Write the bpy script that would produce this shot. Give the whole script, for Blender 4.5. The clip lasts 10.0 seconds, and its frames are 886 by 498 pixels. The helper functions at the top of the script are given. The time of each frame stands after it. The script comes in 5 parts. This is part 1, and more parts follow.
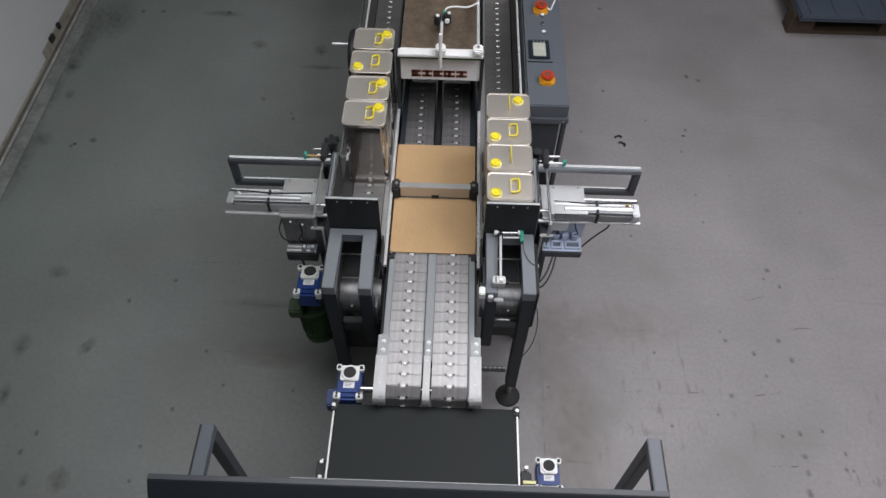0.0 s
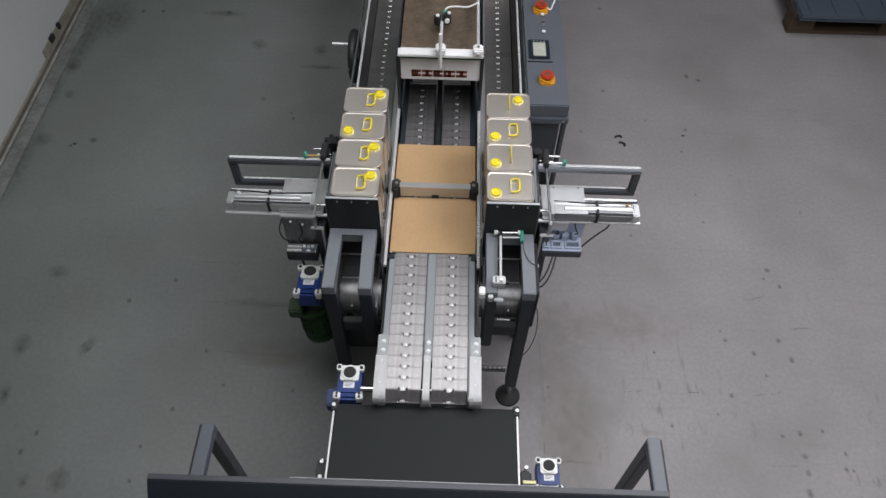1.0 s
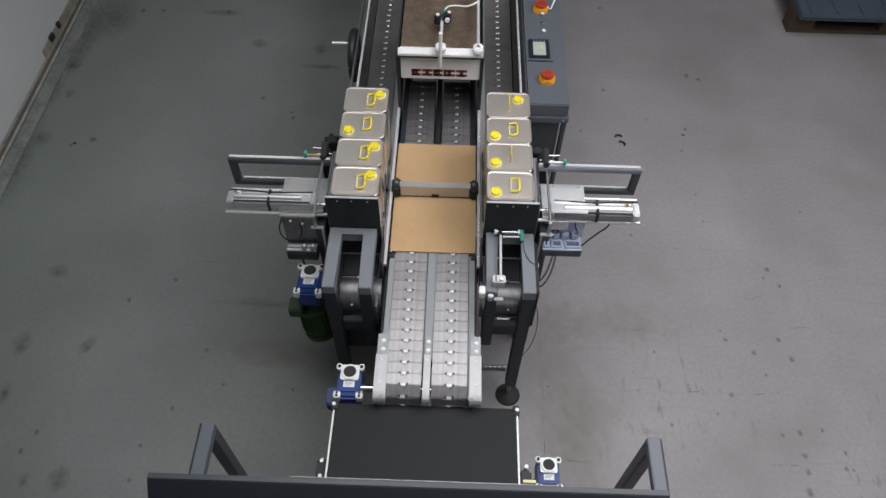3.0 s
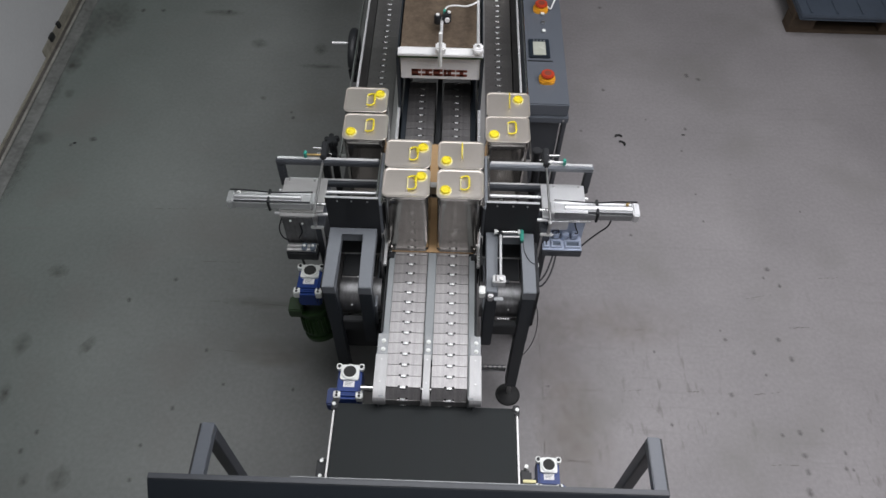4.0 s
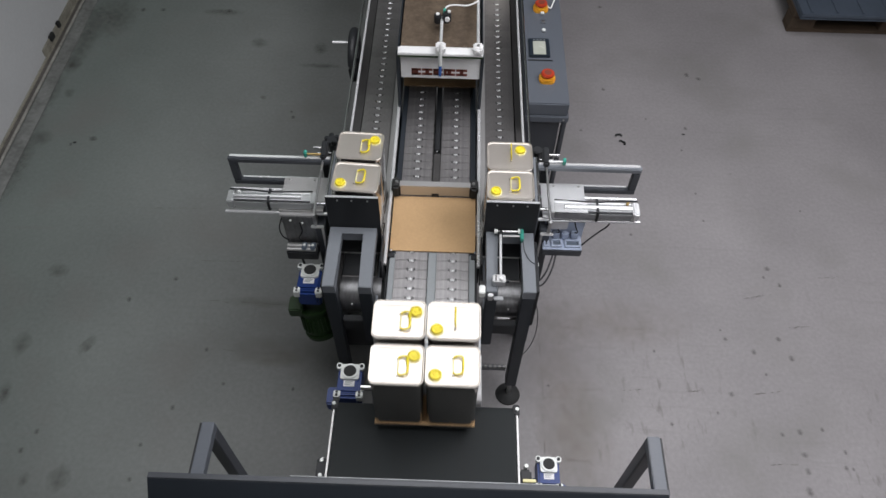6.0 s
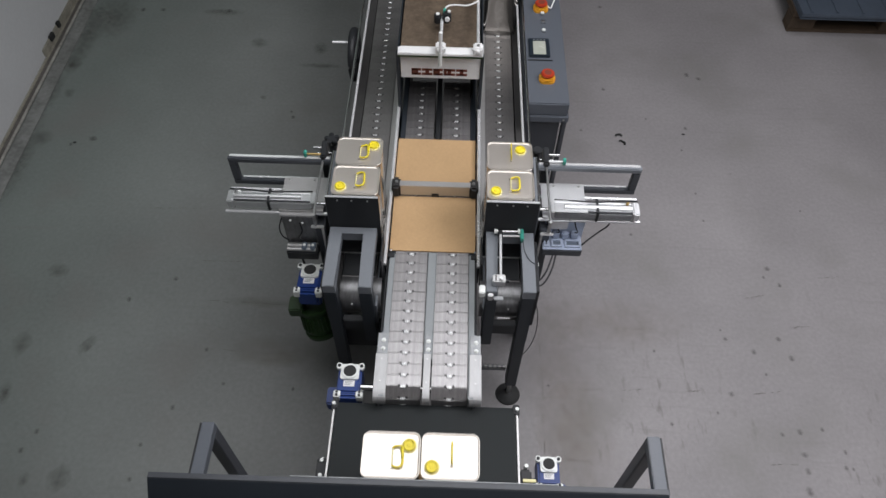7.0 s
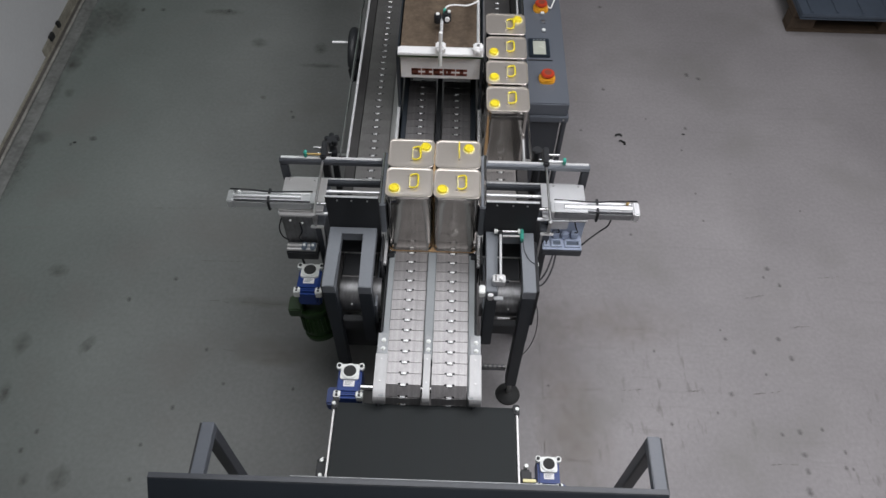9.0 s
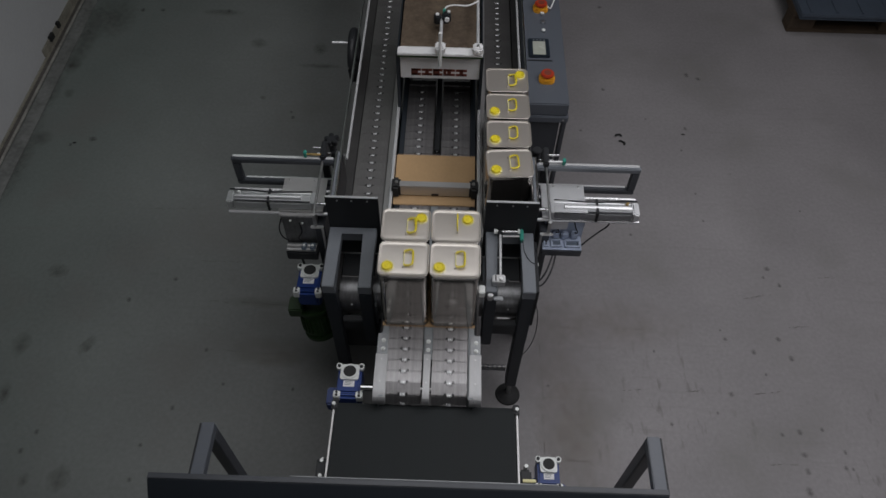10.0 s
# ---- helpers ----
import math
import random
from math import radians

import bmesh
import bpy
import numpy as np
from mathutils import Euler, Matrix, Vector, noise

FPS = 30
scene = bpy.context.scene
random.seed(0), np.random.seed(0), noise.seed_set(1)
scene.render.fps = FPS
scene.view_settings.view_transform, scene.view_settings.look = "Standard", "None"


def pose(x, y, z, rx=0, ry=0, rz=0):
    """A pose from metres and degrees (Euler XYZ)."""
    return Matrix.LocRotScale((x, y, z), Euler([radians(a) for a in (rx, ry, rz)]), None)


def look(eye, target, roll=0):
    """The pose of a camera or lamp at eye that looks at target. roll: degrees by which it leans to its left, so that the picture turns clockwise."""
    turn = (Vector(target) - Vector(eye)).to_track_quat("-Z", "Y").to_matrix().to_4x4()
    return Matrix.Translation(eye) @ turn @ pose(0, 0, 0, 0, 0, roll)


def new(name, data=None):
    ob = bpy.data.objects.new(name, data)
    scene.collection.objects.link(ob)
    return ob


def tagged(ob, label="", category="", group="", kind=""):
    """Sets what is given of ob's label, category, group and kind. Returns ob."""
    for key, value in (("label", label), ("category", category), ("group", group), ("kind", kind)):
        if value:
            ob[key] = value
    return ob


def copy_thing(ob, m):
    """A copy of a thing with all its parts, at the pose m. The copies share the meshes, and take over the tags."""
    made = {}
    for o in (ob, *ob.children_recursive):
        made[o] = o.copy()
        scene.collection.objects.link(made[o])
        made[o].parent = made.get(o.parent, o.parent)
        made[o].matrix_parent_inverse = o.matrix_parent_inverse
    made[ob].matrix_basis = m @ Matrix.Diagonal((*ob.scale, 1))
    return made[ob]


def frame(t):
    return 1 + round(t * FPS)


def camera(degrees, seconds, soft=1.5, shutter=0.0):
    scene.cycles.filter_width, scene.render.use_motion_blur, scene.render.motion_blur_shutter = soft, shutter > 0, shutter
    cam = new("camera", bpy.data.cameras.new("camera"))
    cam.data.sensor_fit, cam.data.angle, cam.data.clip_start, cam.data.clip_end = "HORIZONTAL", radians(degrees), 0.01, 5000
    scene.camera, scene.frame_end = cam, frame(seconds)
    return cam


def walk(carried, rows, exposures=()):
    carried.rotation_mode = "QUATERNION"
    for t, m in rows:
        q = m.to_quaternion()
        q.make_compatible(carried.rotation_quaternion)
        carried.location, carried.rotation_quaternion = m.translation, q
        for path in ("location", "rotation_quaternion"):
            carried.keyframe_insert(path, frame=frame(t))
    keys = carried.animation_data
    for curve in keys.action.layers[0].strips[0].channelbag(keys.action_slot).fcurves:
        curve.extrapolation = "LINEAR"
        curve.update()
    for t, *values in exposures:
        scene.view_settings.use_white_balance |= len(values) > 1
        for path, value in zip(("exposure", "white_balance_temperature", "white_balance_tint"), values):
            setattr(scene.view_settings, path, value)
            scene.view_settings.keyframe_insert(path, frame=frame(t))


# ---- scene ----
H = 0.66          # height of the conveyor's chain above the floor
PITCH = 0.0381    # pitch of the slat chains
LANE_SPEED = 0.340

# the camera hangs almost still, and sinks by a hair
EYE = Vector((0.0531, -1.2331, 2.0702 + H))


def view(tilt, yaw=-0.645, roll=1.318):
    t, y = radians(tilt), radians(yaw)
    ahead = Vector((math.sin(y) * math.cos(t), math.cos(y) * math.cos(t), -math.sin(t)))
    return look(EYE, EYE + ahead, roll)


cam = camera(62.8, 10.0, soft=1.5, shutter=0.5)
walk(cam, [(0.0, view(54.68)), (1.0, view(54.69)), (1.5, view(54.74)), (4.0, view(54.75)), (5.5, view(54.79)), (8.5, view(54.80)), (10.0, view(54.78, -0.62))],
     exposures=[(0.0, -0.13), (2.6, -0.14), (3.9, -0.1), (5.5, -0.05), (7.0, -0.15), (9.0, -0.1), (9.55, -0.08), (9.7, -0.24), (9.8, -0.48), (9.9, -0.76), (10.0, -1.18)])

# ---- light ----
world = bpy.data.worlds.new("hall_air")
scene.world = world
world.use_nodes = True
world.node_tree.nodes["Background"].inputs[0].default_value = (0.55, 0.6, 0.6, 1)
world.node_tree.nodes["Background"].inputs[1].default_value = 0.035
CEILING = 4.3


def lamp_panel(x, y, sx, sy, watts, colour):
    data = bpy.data.lights.new("lamp_light", "AREA")
    data.shape, data.size, data.size_y, data.energy, data.color = "RECTANGLE", sx, sy, watts, colour
    ob = new("lamp_light", data)
    ob.matrix_world = pose(x, y, LAMP_Z - 0.07)
    return ob


LAMP_Z = 3.15
# third lamp added to tint the west, fourth to lift south-facing darks
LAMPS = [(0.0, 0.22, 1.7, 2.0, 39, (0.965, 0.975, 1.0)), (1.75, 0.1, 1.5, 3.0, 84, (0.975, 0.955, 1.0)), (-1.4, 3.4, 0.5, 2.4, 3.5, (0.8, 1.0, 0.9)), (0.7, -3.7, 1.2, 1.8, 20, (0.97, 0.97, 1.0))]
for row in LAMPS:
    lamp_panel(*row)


# ---- materials ----
def mat(name, base, rough=0.5, metal=0.0, vary=0.12, scale=6.0, fine=90.0, bump=0.0, tint=None, coat=0.0, per_piece=0.0, stretch=(1, 1, 1), rvary=0.1):
    """A surface with stains at a large scale and grain at a small one, in the thing's own metres."""
    m = bpy.data.materials.new(name)
    m.use_nodes = True
    n, l = m.node_tree.nodes, m.node_tree.links
    p = n["Principled BSDF"]
    co = n.new("ShaderNodeTexCoord")
    mp = n.new("ShaderNodeMapping")
    mp.inputs["Scale"].default_value = stretch
    l.new(co.outputs["Object"], mp.inputs["Vector"])
    big, small = n.new("ShaderNodeTexNoise"), n.new("ShaderNodeTexNoise")
    big.inputs["Scale"].default_value, big.inputs["Detail"].default_value = scale, 5
    small.inputs["Scale"].default_value, small.inputs["Detail"].default_value = fine, 3
    for t in (big, small):
        l.new(mp.outputs[0], t.inputs["Vector"])
    mixf = n.new("ShaderNodeMath")
    mixf.operation = "MULTIPLY_ADD"
    l.new(small.outputs[0], mixf.inputs[0])
    mixf.inputs[1].default_value = 0.4
    add = n.new("ShaderNodeMath")
    add.operation = "MULTIPLY"
    l.new(big.outputs[0], add.inputs[0])
    add.inputs[1].default_value = 0.6
    l.new(add.outputs[0], mixf.inputs[2])
    ramp = n.new("ShaderNodeValToRGB")
    lo = [max(0.0, c * (1 - vary * 1.6)) for c in base]
    hi = [min(1.0, c * (1 + vary)) for c in (tint or base)]
    ramp.color_ramp.elements[0].position, ramp.color_ramp.elements[0].color = 0.3, (*lo, 1)
    ramp.color_ramp.elements[1].position, ramp.color_ramp.elements[1].color = 0.7, (*hi, 1)
    l.new(mixf.outputs[0], ramp.inputs[0])
    col = ramp.outputs[0]
    if per_piece:
        info = n.new("ShaderNodeObjectInfo")
        hsv = n.new("ShaderNodeHueSaturation")
        mr = n.new("ShaderNodeMapRange")
        mr.inputs["To Min"].default_value, mr.inputs["To Max"].default_value = 1 - per_piece, 1 + per_piece
        l.new(info.outputs["Random"], mr.inputs["Value"])
        l.new(mr.outputs[0], hsv.inputs["Value"])
        l.new(col, hsv.inputs["Color"])
        col = hsv.outputs[0]
    l.new(col, p.inputs["Base Color"])
    rr = n.new("ShaderNodeMapRange")
    rr.inputs["To Min"].default_value, rr.inputs["To Max"].default_value = max(0.03, rough - rvary), min(1, rough + rvary)
    l.new(mixf.outputs[0], rr.inputs["Value"])
    l.new(rr.outputs[0], p.inputs["Roughness"])
    p.inputs["Metallic"].default_value = metal
    p.inputs["Coat Weight"].default_value = coat
    if bump:
        b = n.new("ShaderNodeBump")
        b.inputs["Strength"].default_value, b.inputs["Distance"].default_value = bump, 0.002
        l.new(mixf.outputs[0], b.inputs["Height"])
        l.new(b.outputs[0], p.inputs["Normal"])
    return m


def concrete_floor():
    m = mat("worn_concrete", (0.268, 0.27, 0.268), 0.6, 0, 0.13, 1.7, 60, 0.07)
    n, l = m.node_tree.nodes, m.node_tree.links
    p = n["Principled BSDF"]
    base = p.inputs["Base Color"].links[0].from_socket
    co = n.new("ShaderNodeTexCoord")
    # dark oil spots, sparse and uneven
    vor = n.new("ShaderNodeTexVoronoi")
    vor.inputs["Scale"].default_value, vor.inputs["Randomness"].default_value = 3.4, 1.0
    wob = n.new("ShaderNodeTexNoise")
    wob.inputs["Scale"].default_value, wob.inputs["Detail"].default_value = 22, 4
    mixv = n.new("ShaderNodeMix")
    mixv.data_type = "VECTOR"
    mixv.inputs[0].default_value = 0.05
    l.new(co.outputs["Object"], mixv.inputs[4])
    l.new(co.outputs["Object"], wob.inputs["Vector"])
    l.new(wob.outputs["Color"], mixv.inputs[5])
    l.new(mixv.outputs[1], vor.inputs["Vector"])
    sel = n.new("ShaderNodeSeparateColor")
    l.new(vor.outputs["Color"], sel.inputs[0])
    size = n.new("ShaderNodeMapRange")
    size.inputs["From Min"].default_value, size.inputs["From Max"].default_value = 0.55, 1.0
    size.inputs["To Min"].default_value, size.inputs["To Max"].default_value = 0.0, 0.07
    l.new(sel.outputs[0], size.inputs["Value"])
    less = n.new("ShaderNodeMath")
    less.operation = "SUBTRACT"
    l.new(size.outputs[0], less.inputs[0])
    l.new(vor.outputs["Distance"], less.inputs[1])
    soft = n.new("ShaderNodeMapRange")
    soft.inputs["From Min"].default_value, soft.inputs["From Max"].default_value = -0.01, 0.03
    soft.inputs["To Max"].default_value = 0.55
    l.new(less.outputs[0], soft.inputs["Value"])
    # broad dull blotches
    blot = n.new("ShaderNodeTexNoise")
    blot.inputs["Scale"].default_value, blot.inputs["Detail"].default_value = 2.3, 7
    l.new(co.outputs["Object"], blot.inputs["Vector"])
    br = n.new("ShaderNodeMapRange")
    br.inputs["From Min"].default_value, br.inputs["From Max"].default_value = 0.52, 0.72
    br.inputs["To Max"].default_value = 0.55
    l.new(blot.outputs[0], br.inputs["Value"])
    # light's westward fall-off put into the colour: dark greenish west, pinkish east
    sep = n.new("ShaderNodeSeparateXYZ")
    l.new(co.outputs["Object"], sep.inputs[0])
    falloff = n.new("ShaderNodeMapRange")
    falloff.inputs["From Min"].default_value, falloff.inputs["From Max"].default_value = -1.9, 0.5
    l.new(sep.outputs[0], falloff.inputs["Value"])
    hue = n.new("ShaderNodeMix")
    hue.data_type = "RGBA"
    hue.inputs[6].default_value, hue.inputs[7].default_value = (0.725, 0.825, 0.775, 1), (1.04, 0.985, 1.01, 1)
    l.new(falloff.outputs[0], hue.inputs[0])
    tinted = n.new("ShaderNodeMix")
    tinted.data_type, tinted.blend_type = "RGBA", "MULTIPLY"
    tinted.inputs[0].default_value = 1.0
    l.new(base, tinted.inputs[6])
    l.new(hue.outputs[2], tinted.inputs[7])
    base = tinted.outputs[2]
    # faint wheel scuffs, drawn out one way
    stretch = n.new("ShaderNodeMapping")
    stretch.inputs["Scale"].default_value = (1.2, 14, 1)
    stretch.inputs["Rotation"].default_value = (0, 0, 0.35)
    l.new(co.outputs["Object"], stretch.inputs["Vector"])
    scuff = n.new("ShaderNodeTexNoise")
    scuff.inputs["Scale"].default_value, scuff.inputs["Detail"].default_value = 2.2, 6
    l.new(stretch.outputs[0], scuff.inputs["Vector"])
    sr = n.new("ShaderNodeMapRange")
    sr.inputs["From Min"].default_value, sr.inputs["From Max"].default_value = 0.6, 0.8
    sr.inputs["To Max"].default_value = 0.5
    l.new(scuff.outputs[0], sr.inputs["Value"])
    m0 = n.new("ShaderNodeMix")
    m0.data_type = "RGBA"
    l.new(sr.outputs[0], m0.inputs[0])
    l.new(base, m0.inputs[6])
    m0.inputs[7].default_value = (0.2, 0.195, 0.19, 1)
    base = m0.outputs[2]
    m1 = n.new("ShaderNodeMix")
    m1.data_type = "RGBA"
    l.new(br.outputs[0], m1.inputs[0])
    l.new(base, m1.inputs[6])
    m1.inputs[7].default_value = (0.2, 0.195, 0.185, 1)
    m2 = n.new("ShaderNodeMix")
    m2.data_type = "RGBA"
    l.new(soft.outputs[0], m2.inputs[0])
    l.new(m1.outputs[2], m2.inputs[6])
    m2.inputs[7].default_value = (0.07, 0.062, 0.055, 1)
    # fine worn flecks, drawn out along the hall, in patches only
    flm = n.new("ShaderNodeMapping")
    flm.inputs["Scale"].default_value = (34, 11, 1)
    l.new(co.outputs["Object"], flm.inputs["Vector"])
    fleck = n.new("ShaderNodeTexNoise")
    fleck.inputs["Scale"].default_value, fleck.inputs["Detail"].default_value = 1.0, 5
    l.new(flm.outputs[0], fleck.inputs["Vector"])
    fr = n.new("ShaderNodeMapRange")
    fr.inputs["From Min"].default_value, fr.inputs["From Max"].default_value = 0.57, 0.72
    l.new(fleck.outputs[0], fr.inputs["Value"])
    area = n.new("ShaderNodeTexNoise")
    area.inputs["Scale"].default_value, area.inputs["Detail"].default_value = 1.6, 3
    l.new(co.outputs["Object"], area.inputs["Vector"])
    ar = n.new("ShaderNodeMapRange")
    ar.inputs["From Min"].default_value, ar.inputs["From Max"].default_value = 0.42, 0.6
    ar.inputs["To Max"].default_value = 0.62
    l.new(area.outputs[0], ar.inputs["Value"])
    # the worn stretch beside the slab's joint
    wx, wy = n.new("ShaderNodeMapRange"), n.new("ShaderNodeMapRange")
    wx.inputs["From Min"].default_value, wx.inputs["From Max"].default_value = 0.36, 0.5
    wy.inputs["From Min"].default_value, wy.inputs["From Max"].default_value = 0.75, 0.1
    l.new(sep.outputs[0], wx.inputs["Value"])
    l.new(sep.outputs[1], wy.inputs["Value"])
    worn = n.new("ShaderNodeMath")
    worn.operation = "MULTIPLY"
    l.new(wx.outputs[0], worn.inputs[0])
    l.new(wy.outputs[0], worn.inputs[1])
    inside = n.new("ShaderNodeMath")
    inside.operation = "MULTIPLY"
    l.new(worn.outputs[0], inside.inputs[0])
    l.new(ar.outputs[0], inside.inputs[1])
    both = n.new("ShaderNodeMath")
    both.operation = "MULTIPLY"
    l.new(fr.outputs[0], both.inputs[0])
    l.new(inside.outputs[0], both.inputs[1])
    m3 = n.new("ShaderNodeMix")
    m3.data_type = "RGBA"
    l.new(both.outputs[0], m3.inputs[0])
    l.new(m2.outputs[2], m3.inputs[6])
    m3.inputs[7].default_value = (0.14, 0.132, 0.125, 1)
    l.new(m3.outputs[2], p.inputs["Base Color"])
    return m


BEAM_PAINT = mat("dark_beam_paint", (0.02, 0.026, 0.034), 0.5, 0, 0.1, 4, 120, 0.06)
FLOOR = concrete_floor()


def stain_mat(name, colour, most, scale):
    """A thin dirty film: broken up by noise and fading to its rim."""
    m = mat(name, colour, 0.6, 0, 0.3, 12, 60)
    n, l = m.node_tree.nodes, m.node_tree.links
    p = n["Principled BSDF"]
    co = n.new("ShaderNodeTexCoord")
    grad = n.new("ShaderNodeTexGradient")
    grad.gradient_type = "SPHERICAL"
    mp = n.new("ShaderNodeMapping")
    mp.inputs["Location"].default_value, mp.inputs["Scale"].default_value = (-1, -1, 0), (2, 2, 0)
    l.new(co.outputs["Generated"], mp.inputs["Vector"])
    l.new(mp.outputs[0], grad.inputs["Vector"])
    no = n.new("ShaderNodeTexNoise")
    no.inputs["Scale"].default_value, no.inputs["Detail"].default_value = scale, 8
    l.new(co.outputs["Object"], no.inputs["Vector"])
    mul = n.new("ShaderNodeMath")
    mul.operation = "MULTIPLY"
    l.new(grad.outputs[0], mul.inputs[0])
    l.new(no.outputs[0], mul.inputs[1])
    mr = n.new("ShaderNodeMapRange")
    mr.inputs["From Min"].default_value, mr.inputs["From Max"].default_value = 0.1, 0.5
    mr.inputs["To Max"].default_value = most
    l.new(mul.outputs[0], mr.inputs["Value"])
    l.new(mr.outputs[0], p.inputs["Alpha"])
    return m


STAIN = stain_mat("oily_stain", (0.07, 0.066, 0.058), 0.46, 30)
GRIME = stain_mat("brown_grime", (0.16, 0.13, 0.1), 0.29, 14)
SPOT = stain_mat("oil_spot", (0.06, 0.054, 0.05), 0.7, 60)
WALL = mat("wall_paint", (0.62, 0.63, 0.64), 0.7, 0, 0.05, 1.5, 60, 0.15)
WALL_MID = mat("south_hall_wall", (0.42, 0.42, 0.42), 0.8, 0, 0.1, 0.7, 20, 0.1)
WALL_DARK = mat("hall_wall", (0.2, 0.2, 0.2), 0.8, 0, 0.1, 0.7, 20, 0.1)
CEIL = mat("ceiling_sheet", (0.58, 0.565, 0.54), 0.8, 0, 0.06, 0.8, 30, 0.1)
SKIRT = mat("grimy_skirting", (0.34, 0.325, 0.27), 0.6, 0, 0.25, 5, 40, 0.2)
PIPE = mat("dirty_pale_pipe", (0.36, 0.35, 0.32), 0.6, 0, 0.3, 6, 40, 0.2)
STRIP = mat("mortar_strip", (0.225, 0.232, 0.222), 0.8, 0, 0.3, 7, 50, 0.25)
CRACK = mat("crack_dirt", (0.14, 0.13, 0.12), 0.9, 0, 0.3, 8, 60)
SLAT = mat("brushed_slat_steel", (0.385, 0.373, 0.377), 0.4, 0.82, 0.2, 26, 200, 0.05, per_piece=0.06, stretch=(3.2, 0.7, 1))
LANE_SLAT = mat("worn_slat_steel", (0.36, 0.348, 0.345), 0.38, 0.82, 0.12, 30, 300, 0.05, per_piece=0.06, stretch=(8, 1, 1))
LANE_FRAME = mat("lane_frame_steel", (0.085, 0.082, 0.082), 0.45, 0.4, 0.15, 12, 160, 0.05)
RAIL = mat("bright_rail_steel", (0.85, 0.86, 0.87), 0.25, 0.45, 0.05, 12, 200)
STEEL = mat("polished_steel", (0.72, 0.72, 0.72), 0.22, 1.0, 0.06, 12, 200)
INOX = mat("stainless_sheet", (0.58, 0.575, 0.57), 0.42, 0.75, 0.05, 9, 250, 0.03)
ALU = mat("anodised_aluminium", (0.72, 0.73, 0.74), 0.38, 0.85, 0.05, 10, 200, 0.03)
ZINC = mat("zinc_plated", (0.6, 0.6, 0.6), 0.35, 1.0, 0.1, 40, 200)
TIN = mat("tinplate", (0.46, 0.435, 0.405), 0.14, 0.95, 0.04, 5, 60, 0.03, rvary=0.05)
TIN_TOP = mat("tinplate_lid", (0.7, 0.648, 0.592), 0.3, 0.72, 0.03, 8, 120, 0.03, rvary=0.05)
YELLOW = mat("yellow_plastic", (0.8, 0.66, 0.03), 0.4, 0, 0.05, 20, 100)
PALE_YELLOW = mat("pale_yellow_seal", (0.82, 0.76, 0.4), 0.4, 0, 0.06, 30, 100)
CARD = mat("brown_cardboard", (0.5, 0.325, 0.165), 0.85, 0, 0.05, 4, 120, 0.15, tint=(0.53, 0.345, 0.18))
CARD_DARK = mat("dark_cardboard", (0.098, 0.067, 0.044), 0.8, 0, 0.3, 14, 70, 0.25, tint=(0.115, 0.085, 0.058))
GREY = mat("grey_machine_paint", (0.17, 0.185, 0.205), 0.45, 0, 0.06, 4, 160, 0.08)
CABINET = mat("cabinet_paint", (0.1, 0.112, 0.132), 0.42, 0, 0.06, 4, 160, 0.08)
LIGHT_GREY = mat("light_grey_paint", (0.27, 0.29, 0.3), 0.45, 0, 0.06, 5, 160, 0.06)
ANTHRACITE = mat("anthracite_paint", (0.055, 0.06, 0.07), 0.42, 0, 0.08, 5, 140, 0.08)
BLACK = mat("black_sheet", (0.013, 0.0145, 0.017), 0.55, 0, 0.12, 6, 140, 0.05)
RUBBER = mat("black_rubber", (0.025, 0.026, 0.026), 0.75, 0, 0.15, 4, 200, 0.2)
BELT = mat("belt_rubber", (0.0085, 0.0122, 0.0132), 0.7, 0, 0.25, 3, 120, 0.2, stretch=(7, 0.4, 1))
BLUE = mat("blue_gearbox_paint", (0.012, 0.042, 0.2), 0.38, 0, 0.1, 15, 120, 0.06)
GREEN = mat("green_motor_paint", (0.016, 0.045, 0.01), 0.5, 0, 0.2, 10, 90, 0.1)
TEAL = mat("green_fitting", (0.05, 0.35, 0.27), 0.4, 0, 0.08, 20, 100)
PALE = mat("white_label", (0.8, 0.8, 0.8), 0.5, 0, 0.04, 20, 100)
CASTING = mat("cast_aluminium", (0.8, 0.82, 0.8), 0.45, 0.12, 0.08, 30, 150, 0.1)
PRINT = mat("red_print", (0.2, 0.05, 0.033), 0.5, 0, 0.12, 20, 100)
ORANGE = mat("red_orange_button", (0.42, 0.042, 0.014), 0.35, 0, 0.06, 20, 100)
AMBER = mat("amber_collar", (0.72, 0.33, 0.02), 0.4, 0, 0.06, 20, 100)
BLUE_PLASTIC = mat("blue_rod_sleeve", (0.03, 0.12, 0.4), 0.4, 0, 0.08, 20, 100)
WOOD = mat("pallet_wood", (0.08, 0.055, 0.035), 0.8, 0, 0.25, 6, 60, 0.3, stretch=(1, 6, 1))
BOX_GREY = mat("blue_grey_tarp", (0.075, 0.095, 0.125), 0.5, 0, 0.12, 3, 40, 0.2)
# VALVE again with shade put in, for left coils and recess floors
VALVE_SHADED = mat("shaded_valve_body", (0.13, 0.16, 0.2), 0.4, 0.2, 0.1, 20, 120)
BRACKET = mat("dull_zinc_bracket", (0.33, 0.34, 0.35), 0.45, 0.8, 0.15, 30, 160, 0.05)
VALVE = mat("valve_body", (0.48, 0.54, 0.66), 0.4, 0.3, 0.08, 20, 120)
PANEL_FRAME = mat("panel_frame_plastic", (0.016, 0.024, 0.034), 0.4, 0, 0.1, 20, 120, 0.04)
COVER = mat("stainless_cover", (0.5, 0.5, 0.505), 0.5, 0.45, 0.1, 16, 220, 0.05, stretch=(4, 1, 1))
